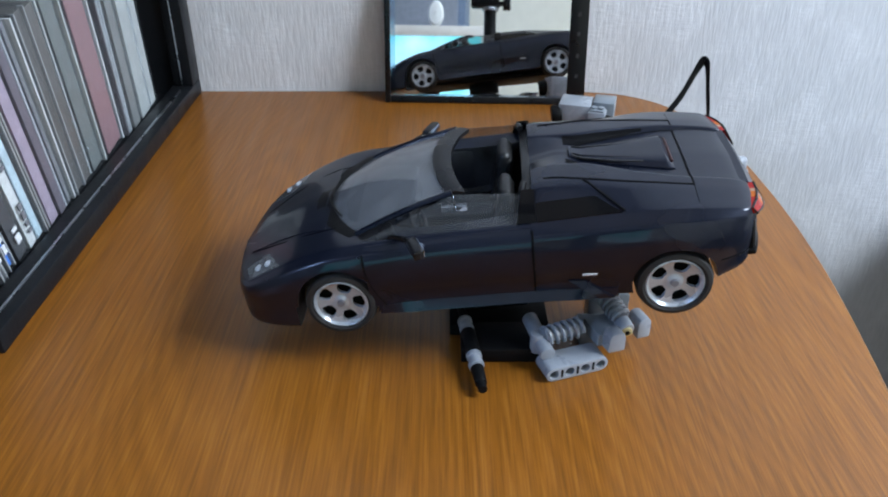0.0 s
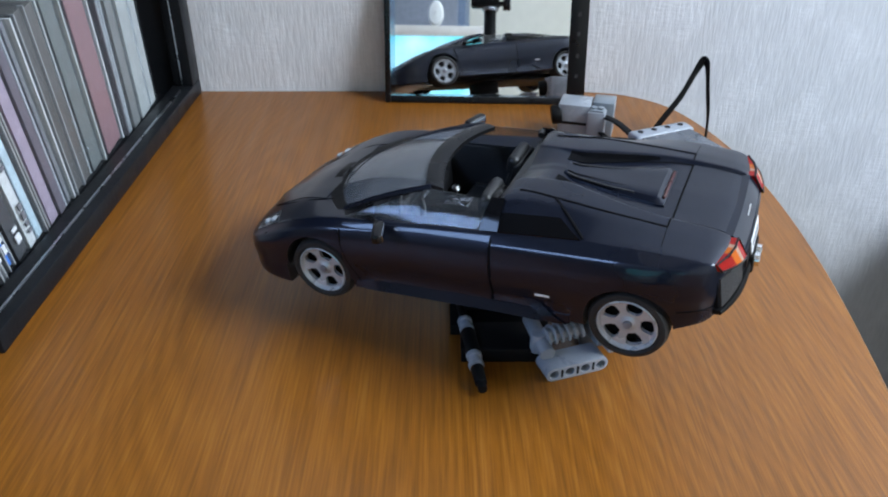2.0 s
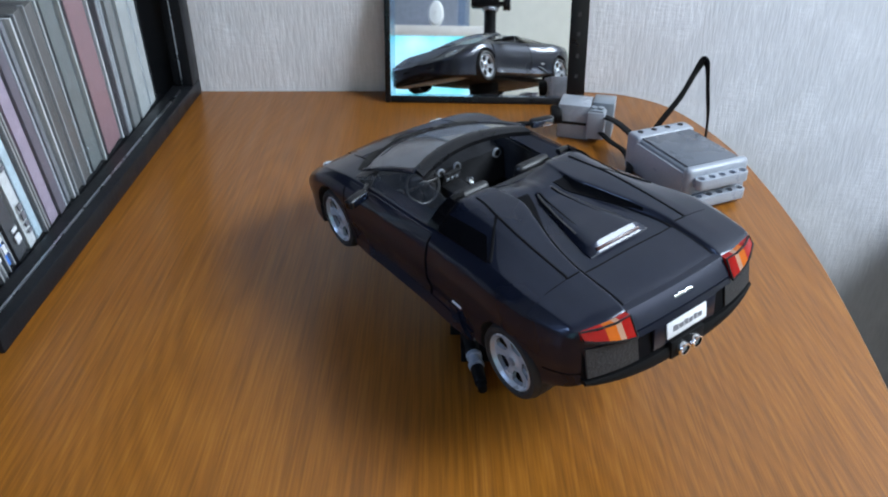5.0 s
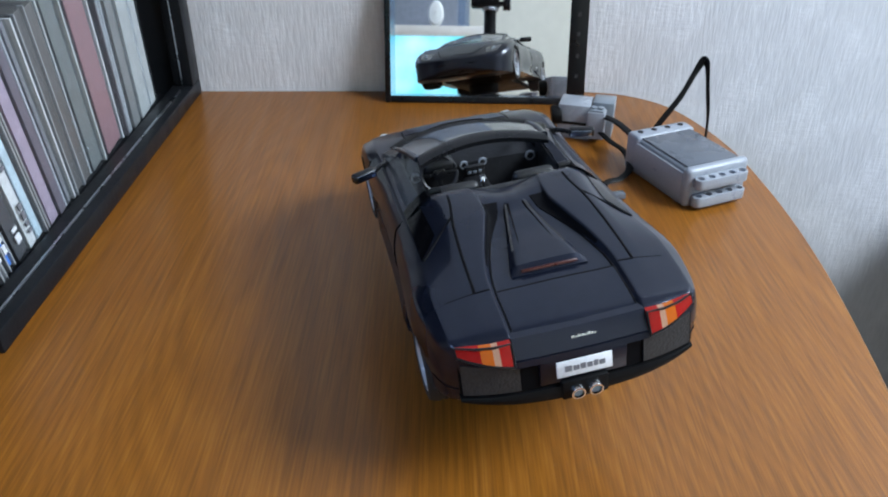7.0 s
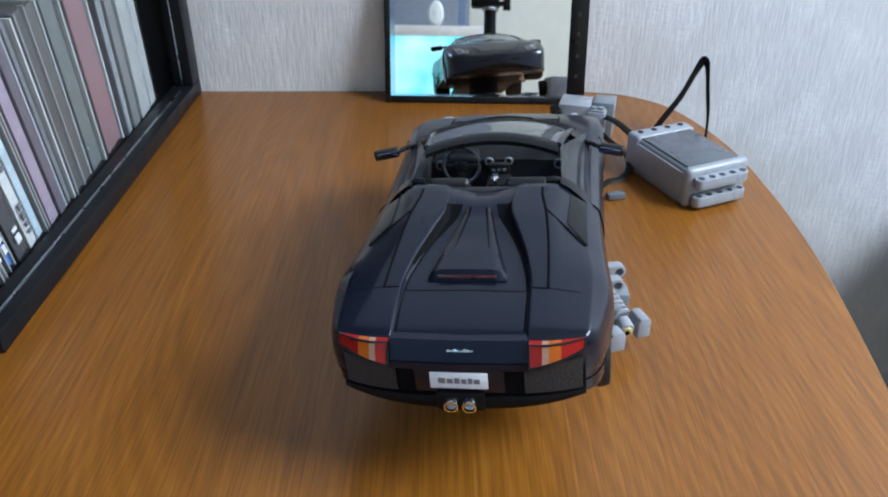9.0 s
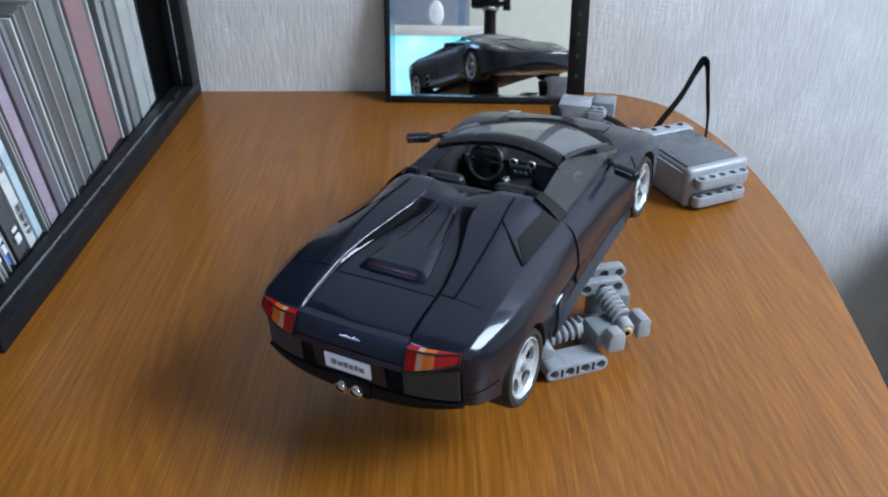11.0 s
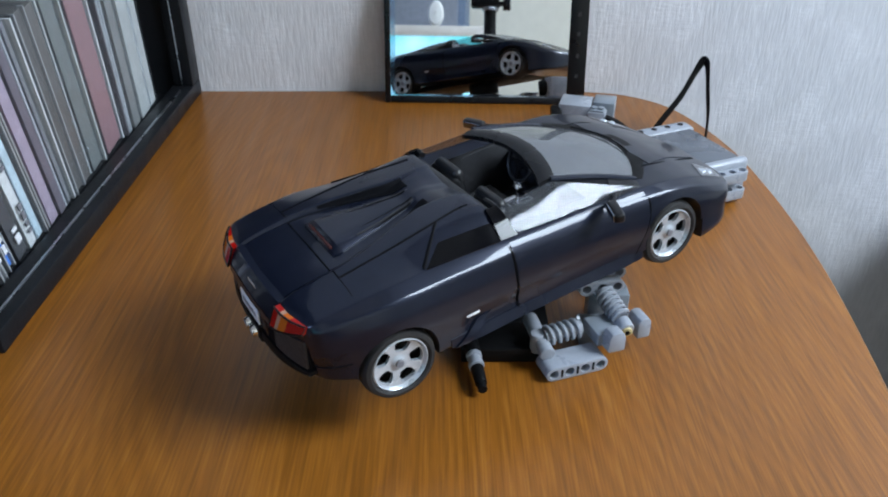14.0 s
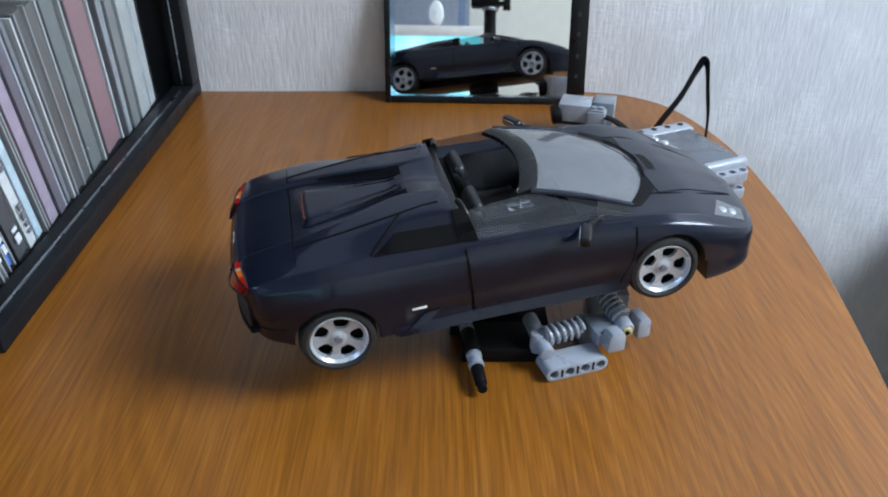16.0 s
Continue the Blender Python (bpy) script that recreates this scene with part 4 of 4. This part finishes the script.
def gearing():
    root = empty("turntable_drive", pose(0, 0, 0), "grey and black plastic brick gearbox with worm gears on the desk", "gearbox")
    tilt = SPINDLE.to_3x3().to_4x4()
    base = SPINDLE.translation - Vector(SPINDLE.col[2][:3]) * 0.0205
    m = Matrix.Translation(base) @ tilt
    # turntable ring, its toothed rim and the square block that carries it
    ring = part("turntable_ring", moved(bm_cyl(0.0135, (0, 0, -0.0075), (0, 0, -0.0005), 48, None, 0.0005), m), BLACK, root, "black turntable ring")
    teeth = joined(*[moved(bm_box(0.0175, 0.0198, -0.0007, 0.0007, -0.0065, -0.0025), m @ pose(0, 0, 0, 0, 0, 360 * k / 48)) for k in range(48)])
    part("toothed_rim", joined(teeth, moved(bm_cyl(0.0178, (0, 0, -0.0068), (0, 0, -0.0022), 48), m)), BLACK, root)
    part("base_plate", bm_box(0.003, 0.052, 0.325, 0.376, 0.0, 0.0060, 0.0008), BLACK, root)
    part("base_block", moved(bm_box(-0.016, 0.016, -0.016, 0.016, -0.013, -0.0072, 0.0008), m), BLACK, root)
    # black plate reaching towards the front
    part("front_plate", bm_box(0.008, 0.046, 0.304, 0.326, 0.0, 0.0078, 0.0006), BLACK, root)
    # axle with bushes
    a, b = Vector((0.0093, 0.3325, 0.0085)), Vector((0.0180, 0.2750, 0.0045))
    d = (b - a).normalized()
    axle = part("axle", bm_cyl(0.0022, a - d * 0.012, b - d * 0.004, 12), BLACK, root)
    part("bush", joined(bm_cyl(0.0037, a + d * 0.006, a + d * 0.0085, 20, None, 0.0003), bm_cyl(0.0030, a + d * 0.0085, a + d * 0.012, 20), bm_cyl(0.0037, a + d * 0.012, a + d * 0.0145, 20, None, 0.0003)), LEGO_GREY, axle, "light grey bush")
    part("connector", bm_cyl(0.0037, a + d * 0.0150, a + d * 0.0300, 20, None, 0.0004), BLACK, axle)
    part("bush", joined(bm_cyl(0.0037, a + d * 0.0310, a + d * 0.0335, 20, None, 0.0003), bm_cyl(0.0030, a + d * 0.0335, a + d * 0.037, 20), bm_cyl(0.0037, a + d * 0.037, a + d * 0.0395, 20, None, 0.0003)), LEGO_GREY, axle, "light grey bush")
    part("pin", bm_cyl(0.0031, a + d * 0.0400, a + d * 0.0505, 20, 0.0028, 0.0004), BLACK, axle)
    # grey beam lying on edge in front, a joiner, worms, gear housing
    turn = math.degrees(math.atan2(0.0103, 0.0295))
    front_beam = liftarm("beam", 4, pose(0.0487, 0.2957, 0.0040, 90, 0, turn), LEGO_GREY, root, 0.0125)
    for k in range(3):
        part("slot", bm_box((k + 0.5) * U - 0.0006, (k + 0.5) * U + 0.0006, -0.0022, 0.0022, 0.0060, 0.00632), BLACK, front_beam)
    part("joiner", joined(bm_cyl(0.0037, (0.0415, 0.3215, 0.0135), (0.0480, 0.2965, 0.0105), 20, None, 0.0004), bm_cyl(0.0034, (0.0440, 0.3060, 0.0060), (0.0440, 0.3060, 0.0160), 20, None, 0.0004)), LEGO_GREY, root, "light grey axle joiner")
    housing = part("gear_housing", bm_box(-0.0065, 0.0060, -0.0080, 0.0070, -0.0042, 0.0028, 0.0008), LEGO_DARK, root, "dark bluish grey gear housing")
    housing.matrix_local = pose(0.0755, 0.3135, 0.0135, 0, 0, turn)
    part("cheek", moved(bm_prism([(-0.0042, -0.0030), (0.0042, -0.0030), (0.0042, 0.004), (0.003, 0.0068), (0.0, 0.0075), (-0.003, 0.0068), (-0.0042, 0.004)], -0.0035, 0.0035, 0.0004), pose(0.0795, 0.3035, 0.0125, 90, 0, turn)), LEGO_GREY, root, "light grey arched cheek")
    part("cheek", moved(bm_prism([(-0.0034, -0.0052), (0.0034, -0.0052), (0.0034, 0.0035), (0.0024, 0.0052), (0.0, 0.0058), (-0.0024, 0.0052), (-0.0034, 0.0035)], -0.0050, 0.0050, 0.0004), pose(0.0945, 0.3185, 0.0125, 90, 0, turn)), LEGO_GREY, root, "light grey arched cheek")
    part("axle_sleeve", bm_cyl(0.0040, (0.0862, 0.3085, 0.0155), (0.0845, 0.3140, 0.0170), 22, None, 0.0004), LEGO_GREY, root)
    part("axle_tip", bm_cyl(0.0026, (0.08635, 0.3072, 0.0153), (0.0862, 0.3085, 0.0155), 16, None, 0.0003), LEGO_TAN, root, "tan axle end")
    part("axle_bore", bm_cyl(0.0012, (0.08641, 0.3067, 0.01522), (0.08634, 0.30735, 0.01532), 12), BLACK, root)
    for x, y in ((0.0695, 0.3330), (0.0725, 0.3455)):
        liftarm("beam", 3, pose(x, y, 0.0235, 90, 0, 12), LEGO_GREY, root, 0.0050)
    part("upright", bm_box(0.072, 0.092, 0.332, 0.343, 0.0, 0.0195, 0.0008), LEGO_DARK, root)
    part("upright", bm_box(0.066, 0.078, 0.3165, 0.330, 0.0, 0.010, 0.0008), LEGO_DARK, root)
    drive = part("worm_gear", bm_worm(0.0185, 0.0052, 0.0034, 5.5), LEGO_GREY, root, "light grey worm gear")
    second = part("worm_gear", bm_worm(0.0175, 0.0054, 0.0035, 6.0), LEGO_GREY, root, "light grey worm gear")
    return root, drive, second


DRIVE, WORM, WORM_2 = gearing()


def battery_box():
    m = pose(0.1469, 0.5277, 0.0, 0, 0, -66.5)
    root = empty("battery_box", m, "grey plastic brick battery box with a dark lid", "battery box")
    # along x: from the far end to the end with beams
    part("case", bm_box(0.004, 0.064, -0.0222, 0.0222, 0.002, 0.0250, 0.003, 3), LEGO_DARK, root, "mid grey case")
    part("end_frame", bm_box(0.0605, 0.0680, -0.0240, 0.0240, 0.0, 0.0270, 0.0036, 4), LEGO_GREY, root, "light grey end frame")
    part("end_frame", bm_box(0.0, 0.0130, -0.0235, 0.0235, 0.0, 0.0268, 0.0025, 3), LEGO_GREY, root, "light grey end frame")
    part("side_wall", bm_box(0.010, 0.062, -0.0236, -0.0215, 0.001, 0.0225, 0.001), LEGO_GREY, root)
    part("side_wall", bm_box(0.010, 0.062, 0.0215, 0.0236, 0.001, 0.0225, 0.001), LEGO_GREY, root)
    part("lid", bm_box(0.0125, 0.0610, -0.0200, 0.0200, 0.0245, 0.0262, 0.0008), LID_GREY, root, "smooth dark grey lid")
    for z in (0.0062, 0.0185):
        liftarm("beam", 5, pose(0.0715, 0.0150, z, 0, 0, -90), LEGO_GREY, root, 0.0066)
    for k in range(4):
        part("hole", bm_cyl(0.0020, (0.0055, -0.0165 + 0.011 * k, 0.0266), (0.0055, -0.0165 + 0.011 * k, 0.0271), 14), BLACK, root)


battery_box()


def switch_brick():
    root = empty("brick_motor", pose(0.1065, 0.5735, 0, 0, 0, -16), "light grey plastic brick motor with a plug and black cables", "brick motor")
    part("case", bm_box(-0.0200, 0.0035, -0.0105, 0.0115, 0.0, 0.0265, 0.0010), LEGO_GREY, root, "light grey case")
    part("case_back", bm_box(0.0040, 0.0200, -0.0030, 0.0150, 0.0, 0.0275, 0.0010), LEGO_DARK, root, "mid grey rear case")
    plug = part("plug", bm_box(0.0020, 0.0150, -0.0150, -0.0035, 0.0030, 0.0240, 0.0012), LEGO_GREY, root, "light grey cable plug")
    part("plug_top", bm_box(0.0035, 0.0135, -0.0140, -0.0045, 0.0240, 0.0252, 0.0004), LEGO_DARK, plug)
    for x in (0.0058, 0.0112):
        part("stud", bm_cyl(0.0022, (x, -0.0092, 0.0252), (x, -0.0092, 0.0266), 14), LEGO_DARK, plug)
    part("slot", bm_box(-0.0190, 0.0020, -0.0109, -0.0104, 0.0115, 0.0135), BLACK, root)
    part("knob", bm_cyl(0.0070, (-0.0180, -0.0070, 0.0175), (-0.0250, -0.0090, 0.0165), 20, None, 0.0010), BLACK, root, "round black knob")


switch_brick()


def cables():
    lead = part("flat_cable", joined(bm_tube(smooth_line([(0.1165, 0.5590, 0.0205), (0.1240, 0.5500, 0.0200), (0.1310, 0.5400, 0.0170), (0.1350, 0.5290, 0.0150), (0.1330, 0.5180, 0.0120)], 8), 0.0034, 8, 0.35)), BLACK)
    tagged(lead, "black flat cable from the brick motor to the battery box", "cable")
    lead = part("flat_cable", bm_tube(smooth_line([(0.1150, 0.5560, 0.0090), (0.1200, 0.5420, 0.0080), (0.1270, 0.5330, 0.0060), (0.1290, 0.5180, 0.0050), (0.1260, 0.5030, 0.0040), (0.1180, 0.4930, 0.0030), (0.1090, 0.4880, 0.0030), (0.098, 0.470, 0.003), (0.085, 0.42, 0.003), (0.080, 0.36, 0.006)], 8), 0.0026, 8, 0.4), BLACK)
    tagged(lead, "black flat cable lying on the desk", "cable")
    lead = part("strap", bm_tube(smooth_line([(0.158, 0.570, 0.004), (0.163, 0.572, 0.012), (0.176, 0.578, 0.028), (0.186, 0.583, 0.046), (0.1905, 0.584, 0.0545)], 8) +
                                 smooth_line([(0.1915, 0.5835, 0.0550), (0.1935, 0.581, 0.050), (0.1945, 0.575, 0.035), (0.195, 0.566, 0.018), (0.1925, 0.555, 0.003)], 8)[1:], 0.0010, 8, 3.0), BLACK)
    tagged(lead, "black looped flat cable standing up behind the battery box", "cable")

    end = part("cable_plug", bm_box(-0.0060, 0.0060, -0.0030, 0.0030, 0.0, 0.0042, 0.0008), LID_GREY)
    end.matrix_world = pose(0.1115, 0.4705, 0, 0, 0, 14)
    tagged(end, "small dark grey cable plug lying on the desk", "plug")


cables()


# Added out of view: keeps window light off the wall below desk height.
def shade_block():
    tagged(part("window_shade_block", bm_box(0.475, 1.10, 0.12, WALL_Y, -0.75, -0.06, 0.003), DIM_BEIGE), "unseen block added beside the desk to shade the lower wall", "wall", kind="structure")


shade_block()


def mirror():
    lean, yaw = 12.1, 2.3
    root = empty("table_mirror", pose(0.0330, 0.6365, 0.0, 0, 0, -yaw) @ pose(0, 0, 0, -lean, 0, 0), "black framed table mirror leaning back near the wall", "mirror")
    w, h = 0.0815, 0.20
    # x across, z up, glass faces -y
    part("frame_side", bm_box(-w, -w + 0.0045, -0.001, 0.007, 0.0, h, 0.0008), TRIM, root)
    part("frame_side", bm_box(w - 0.0145, w, -0.001, 0.007, 0.0, h, 0.0008), TRIM, root, "broad black frame side with faint marks")
    part("frame_bottom", bm_box(-w + 0.0045, w - 0.0145, -0.001, 0.007, 0.0, 0.0055, 0.0008), TRIM, root)
    part("frame_top", bm_box(-w + 0.0045, w - 0.0145, -0.001, 0.007, h - 0.0055, h, 0.0008), TRIM, root)
    part("glass", bm_box(-w + 0.0085, w - 0.0145, 0.0005, 0.0030, 0.0070, h - 0.0055), MIRROR, root, "clear mirror glass")
    part("bevel_strip", moved(bm_box(-w + 0.0045, -w + 0.0085, 0.0004, 0.0030, 0.0055, h - 0.0055), pose(0, 0, 0)), BEVEL, root, "bluish bevelled edge")
    part("bevel_strip", bm_box(-w + 0.0085, w - 0.0145, 0.0004, 0.0030, 0.0055, 0.0070), BEVEL, root)
    part("back_board", bm_box(-w + 0.001, w - 0.001, 0.0032, 0.0068, 0.001, h - 0.001), BLACK, root)
    part("prop", moved(bm_box(-0.012, 0.012, -0.0012, 0.0012, -0.004, 0.085, 0.0006), pose(0.0, 0.0225, 0.0095, -4, 0, 0)), BLACK, root)
    for z in (0.022, 0.038, 0.055, 0.070):
        part("mark", bm_box(w - 0.0088, w - 0.0062, -0.0013, -0.0009, z, z + 0.003), MESH_GREY, root)


mirror()


def rack():
    """The CD rack: its open face looks along +x."""
    m = pose(-0.2088, 0.490, 0, 0, 0, -1.0)
    root = empty("cd_rack", m, "black laminate CD rack standing open on the desk", "rack")
    y0, y1, top = -0.180, 0.1725, 0.345
    part("bottom_rail", bm_box(-0.018, 0.0, y0, y1, 0.0, 0.0125, 0.0012), RACK, root)
    part("aluminium_strip", bm_box(-0.0085, -0.0070, y0 + 0.016, y1 - 0.030, 0.0126, 0.0133), ALUMINIUM, root, "thin aluminium strip along the rail")
    part("post", bm_box(-0.016, 0.0, y1 - 0.020, y1, 0.0125, top - 0.014, 0.0012), RACK, root)
    part("post", bm_box(-0.016, -0.004, y0, y0 + 0.006, 0.0125, top - 0.014, 0.0012), RACK, root)
    part("aluminium_strip", bm_box(-0.0090, -0.0080, y1 - 0.0210, y1 - 0.0202, 0.014, top - 0.014), ALUMINIUM, root, "thin aluminium strip along the post")
    part("top_rail", bm_box(-0.016, 0.0, y0, y1, top - 0.014, top, 0.0012), RACK, root)
    part("side_panel", bm_box(-0.180, -0.016, y1 - 0.016, y1, 0.0, top, 0.001), RACK, root)
    part("side_panel", bm_box(-0.180, -0.016, y0, y0 + 0.006, 0.0, top, 0.001), RACK, root)
    part("shelf", bm_box(-0.180, -0.018, y0 + 0.014, y1 - 0.016, 0.0, 0.0050), RACK, root)
    part("shelf", bm_box(-0.180, -0.018, y0 + 0.014, y1 - 0.016, 0.165, 0.175, 0.0008), RACK, root)
    part("back_panel", bm_box(-0.188, -0.180, y0, y1, 0.0, top), RACK, root)
    part("top_panel", bm_box(-0.180, -0.016, y0 + 0.014, y1 - 0.016, top - 0.012, top), RACK, root)
    return m, y0, y1


RACK_POSE, RY0, RY1 = rack()


def cd_cases():
    rnd = random.Random(4)
    # spine tint, thickness in millimetres, from the front end of the rack to the wall
    rows = [((0.62, 0.62, 0.60), 7), ((0.05, 0.05, 0.06), 5), ((0.66, 0.66, 0.64), 7), ((0.04, 0.04, 0.05), 5), ((0.04, 0.18, 0.62), 9), ((0.05, 0.05, 0.055), 13),
            ((0.62, 0.61, 0.58), 10), ((0.44, 0.54, 0.70), 9), ((0.48, 0.24, 0.17), 6), ((0.33, 0.26, 0.32), 12), ((0.12, 0.10, 0.12), 10), ((0.56, 0.56, 0.57), 4),
            ((0.17, 0.17, 0.18), 6), ((0.56, 0.56, 0.55), 4), ((0.085, 0.080, 0.076), 15), ((0.10, 0.092, 0.085), 13), ((0.54, 0.54, 0.52), 4)]
    rows += [((0.14, 0.15, 0.145), 17), ((0.46, 0.47, 0.45), 4), ((0.12, 0.12, 0.12), 4), ((0.24, 0.13, 0.14), 27), ((0.60, 0.60, 0.60), 4), ((0.12, 0.11, 0.12), 4),
             ((0.62, 0.62, 0.62), 4), ((0.56, 0.56, 0.56), 4), ((0.18, 0.18, 0.175), 14), ((0.50, 0.51, 0.49), 4), ((0.36, 0.37, 0.36), 20), ((0.40, 0.41, 0.40), 18)]
    y = RY0 + 0.035
    for i, (tint, mm) in enumerate(rows):
        w = mm * MM
        bright = tint[0] > 0.4
        name = "blue" if tint[2] - tint[0] > 0.2 else "white" if bright and tint[0] - tint[2] < 0.1 else "orange" if tint[0] > 0.42 else "mauve" if tint[0] > 0.18 else "dark"
        lean = 14.0 - 0.36 * i + rnd.uniform(-0.4, 0.4)
        back = rnd.uniform(-0.004, 0.0)
        tall = 0.124 if mm < 20 else 0.119
        root = empty("cd_case", RACK_POSE @ pose(-0.0215 + back, y, 0.0052, lean, 0, 0), f"{name} spined CD case leaning in the black rack", "cd case", "CD cases in the rack")
        ink = material(f"{name} spine paper", tuple(min(0.72, c * 1.2 + 0.012) for c in tint), 0.5, vary=0.22, scale=90)
        part("booklet", bm_box(-0.135, -0.0016, 0.0012, w - 0.0012, 0.002, tall - 0.002), ink, root)
        part("case", bm_box(-0.1365, 0.0, 0.0003, w - 0.0003, 0.0, tall, 0.0006, 1), CASE_CLEAR, root, "clear plastic case")
        for k in (0.0016, w - 0.0016) if rnd.random() < 0.3 and mm > 5 else ():
            part("hinge_edge", bm_box(-0.0030, 0.0004, k - 0.0006, k + 0.0006, 0.001, tall - 0.001), GREY_EDGE, root)
        if i < 7:
            # spine print, too small to read
            z = 0.012
            while z < 0.105:
                h = rnd.uniform(0.002, 0.006)
                part("print_bar", bm_box(-0.0002, 0.0006, w * 0.32, w * 0.68, z, z + h), PRINT if bright else PLATE_WHITE, root)
                z += h + rnd.uniform(0.001, 0.003) + (0.02 if rnd.random() < 0.12 else 0)
        y += w + 0.0006


cd_cases()


# ---- behind the camera, seen in the mirror ----
def behind():
    stand = empty("camera_stand", pose(0.0205, -0.012, 0), "black pole stand with a clamp and knob under the camera", "camera stand")
    part("pole", bm_cyl(0.0095, (0, 0, 0.008), (0, 0, 0.180), 24), BLACK, stand)
    part("collar", bm_cyl(0.0130, (0, 0, 0.176), (0, 0, 0.181), 24, None, 0.0008), ALUMINIUM, stand)
    part("clamp", bm_box(-0.030, 0.014, -0.012, 0.012, 0.181, 0.205, 0.002), BLACK, stand)
    part("knob", joined(bm_cyl(0.0040, (0.014, 0, 0.187), (0.022, 0, 0.187), 16), bm_cyl(0.0105, (0.020, 0, 0.187), (0.032, 0, 0.187), 20, None, 0.0012)), BLACK, stand)
    part("foot", bm_cyl(0.05, (0, 0, 0.0), (0, 0, 0.008), 40, None, 0.002), BLACK, stand)
    mon = empty("monitor", pose(-0.245, -0.50, 0.0, 0, 0, -4), "pale framed monitor with a glowing cyan picture", "monitor")
    part("screen", bm_box(-0.235, 0.235, 0.0, 0.004, -0.02 + 0.05, 0.200), MONITOR_GLOW, mon, "glowing cyan and white picture")
    part("bezel", bm_box(-0.25, 0.25, 0.004, 0.006, 0.200, 0.222, 0.0008), BEZEL, mon)
    part("bezel", bm_box(-0.25, 0.25, 0.004, 0.006, 0.008, 0.030, 0.0008), BEZEL, mon)
    part("shell", bm_box(-0.25, 0.25, -0.045, -0.0005, 0.008, 0.222, 0.004), BEZEL, mon)
    part("stand_foot", bm_box(-0.10, 0.10, -0.09, 0.06, 0.0, 0.008, 0.002), BEZEL, mon)
    lamp = empty("desk_fan", pose(-0.118, -0.60, 0.0), "small white round desk fan behind the monitor", "desk fan")
    part("head", moved(bm_lathe([(0.002, -0.014), (0.016, -0.012), (0.020, 0), (0.016, 0.012), (0.002, 0.014)], 28), pose(0, 0, 0.262) @ Matrix.Diagonal((0.9, 1, 1.5, 1))), WHITE, lamp)
    part("stem", bm_cyl(0.006, (0, 0, 0.01), (0, 0, 0.245), 14), WHITE, lamp)
    part("foot", bm_cyl(0.05, (0, 0, 0), (0, 0, 0.012), 30, None, 0.003), WHITE, lamp)
    shelf = empty("wall_shelf", pose(-0.50, -1.195, 0.33), "blue-grey cupboard behind the monitor", "cupboard")
    part("body", bm_box(-0.40, 0.43, 0.0, 0.24, -0.20, 0.60, 0.004), material("blue-grey laminate", (0.13, 0.18, 0.27), 0.5, vary=0.25, scale=12), shelf)
    for k in (-0.19, 0.22):
        part("door", bm_box(k - 0.19, k + 0.19, 0.241, 0.256, -0.18, 0.58, 0.002), material("grey laminate", (0.24, 0.26, 0.31), 0.5, vary=0.2, scale=10), shelf)
    lampc = empty("ceiling_light", pose(0.0, -0.25, 1.72), "square white ceiling light", "ceiling light")
    part("frame", joined(*[bm_box(*b, 0.0, 0.03) for b in ((-0.41, 0.41, -0.41, -0.39), (-0.41, 0.41, 0.39, 0.41), (-0.41, -0.39, -0.39, 0.39), (0.39, 0.41, -0.39, 0.39))]), WHITE, lampc)


behind()


# ---- what moves ----
def motions():
    walk(CAR, [(t, SPINDLE @ pose(0, 0, 0, 0, 0, a) @ OFFSET) for t, a in HEADING])
    # one tooth of the turntable for each turn of the worm
    first = pose(0.0560, 0.3085, 0.0150, 0, -4, math.degrees(math.atan2(0.0103, 0.0295)))
    other = pose(0.0812, 0.3235, 0.0200, 0, -15, 112.5)
    rate = 10.35 * 48
    walk(WORM, [(k * 0.15, first @ pose(0, 0, 0, -rate * 0.15 * k, 0, 0)) for k in range(107)])
    walk(WORM_2, [(0.0, other), (16.0, other)])


motions()
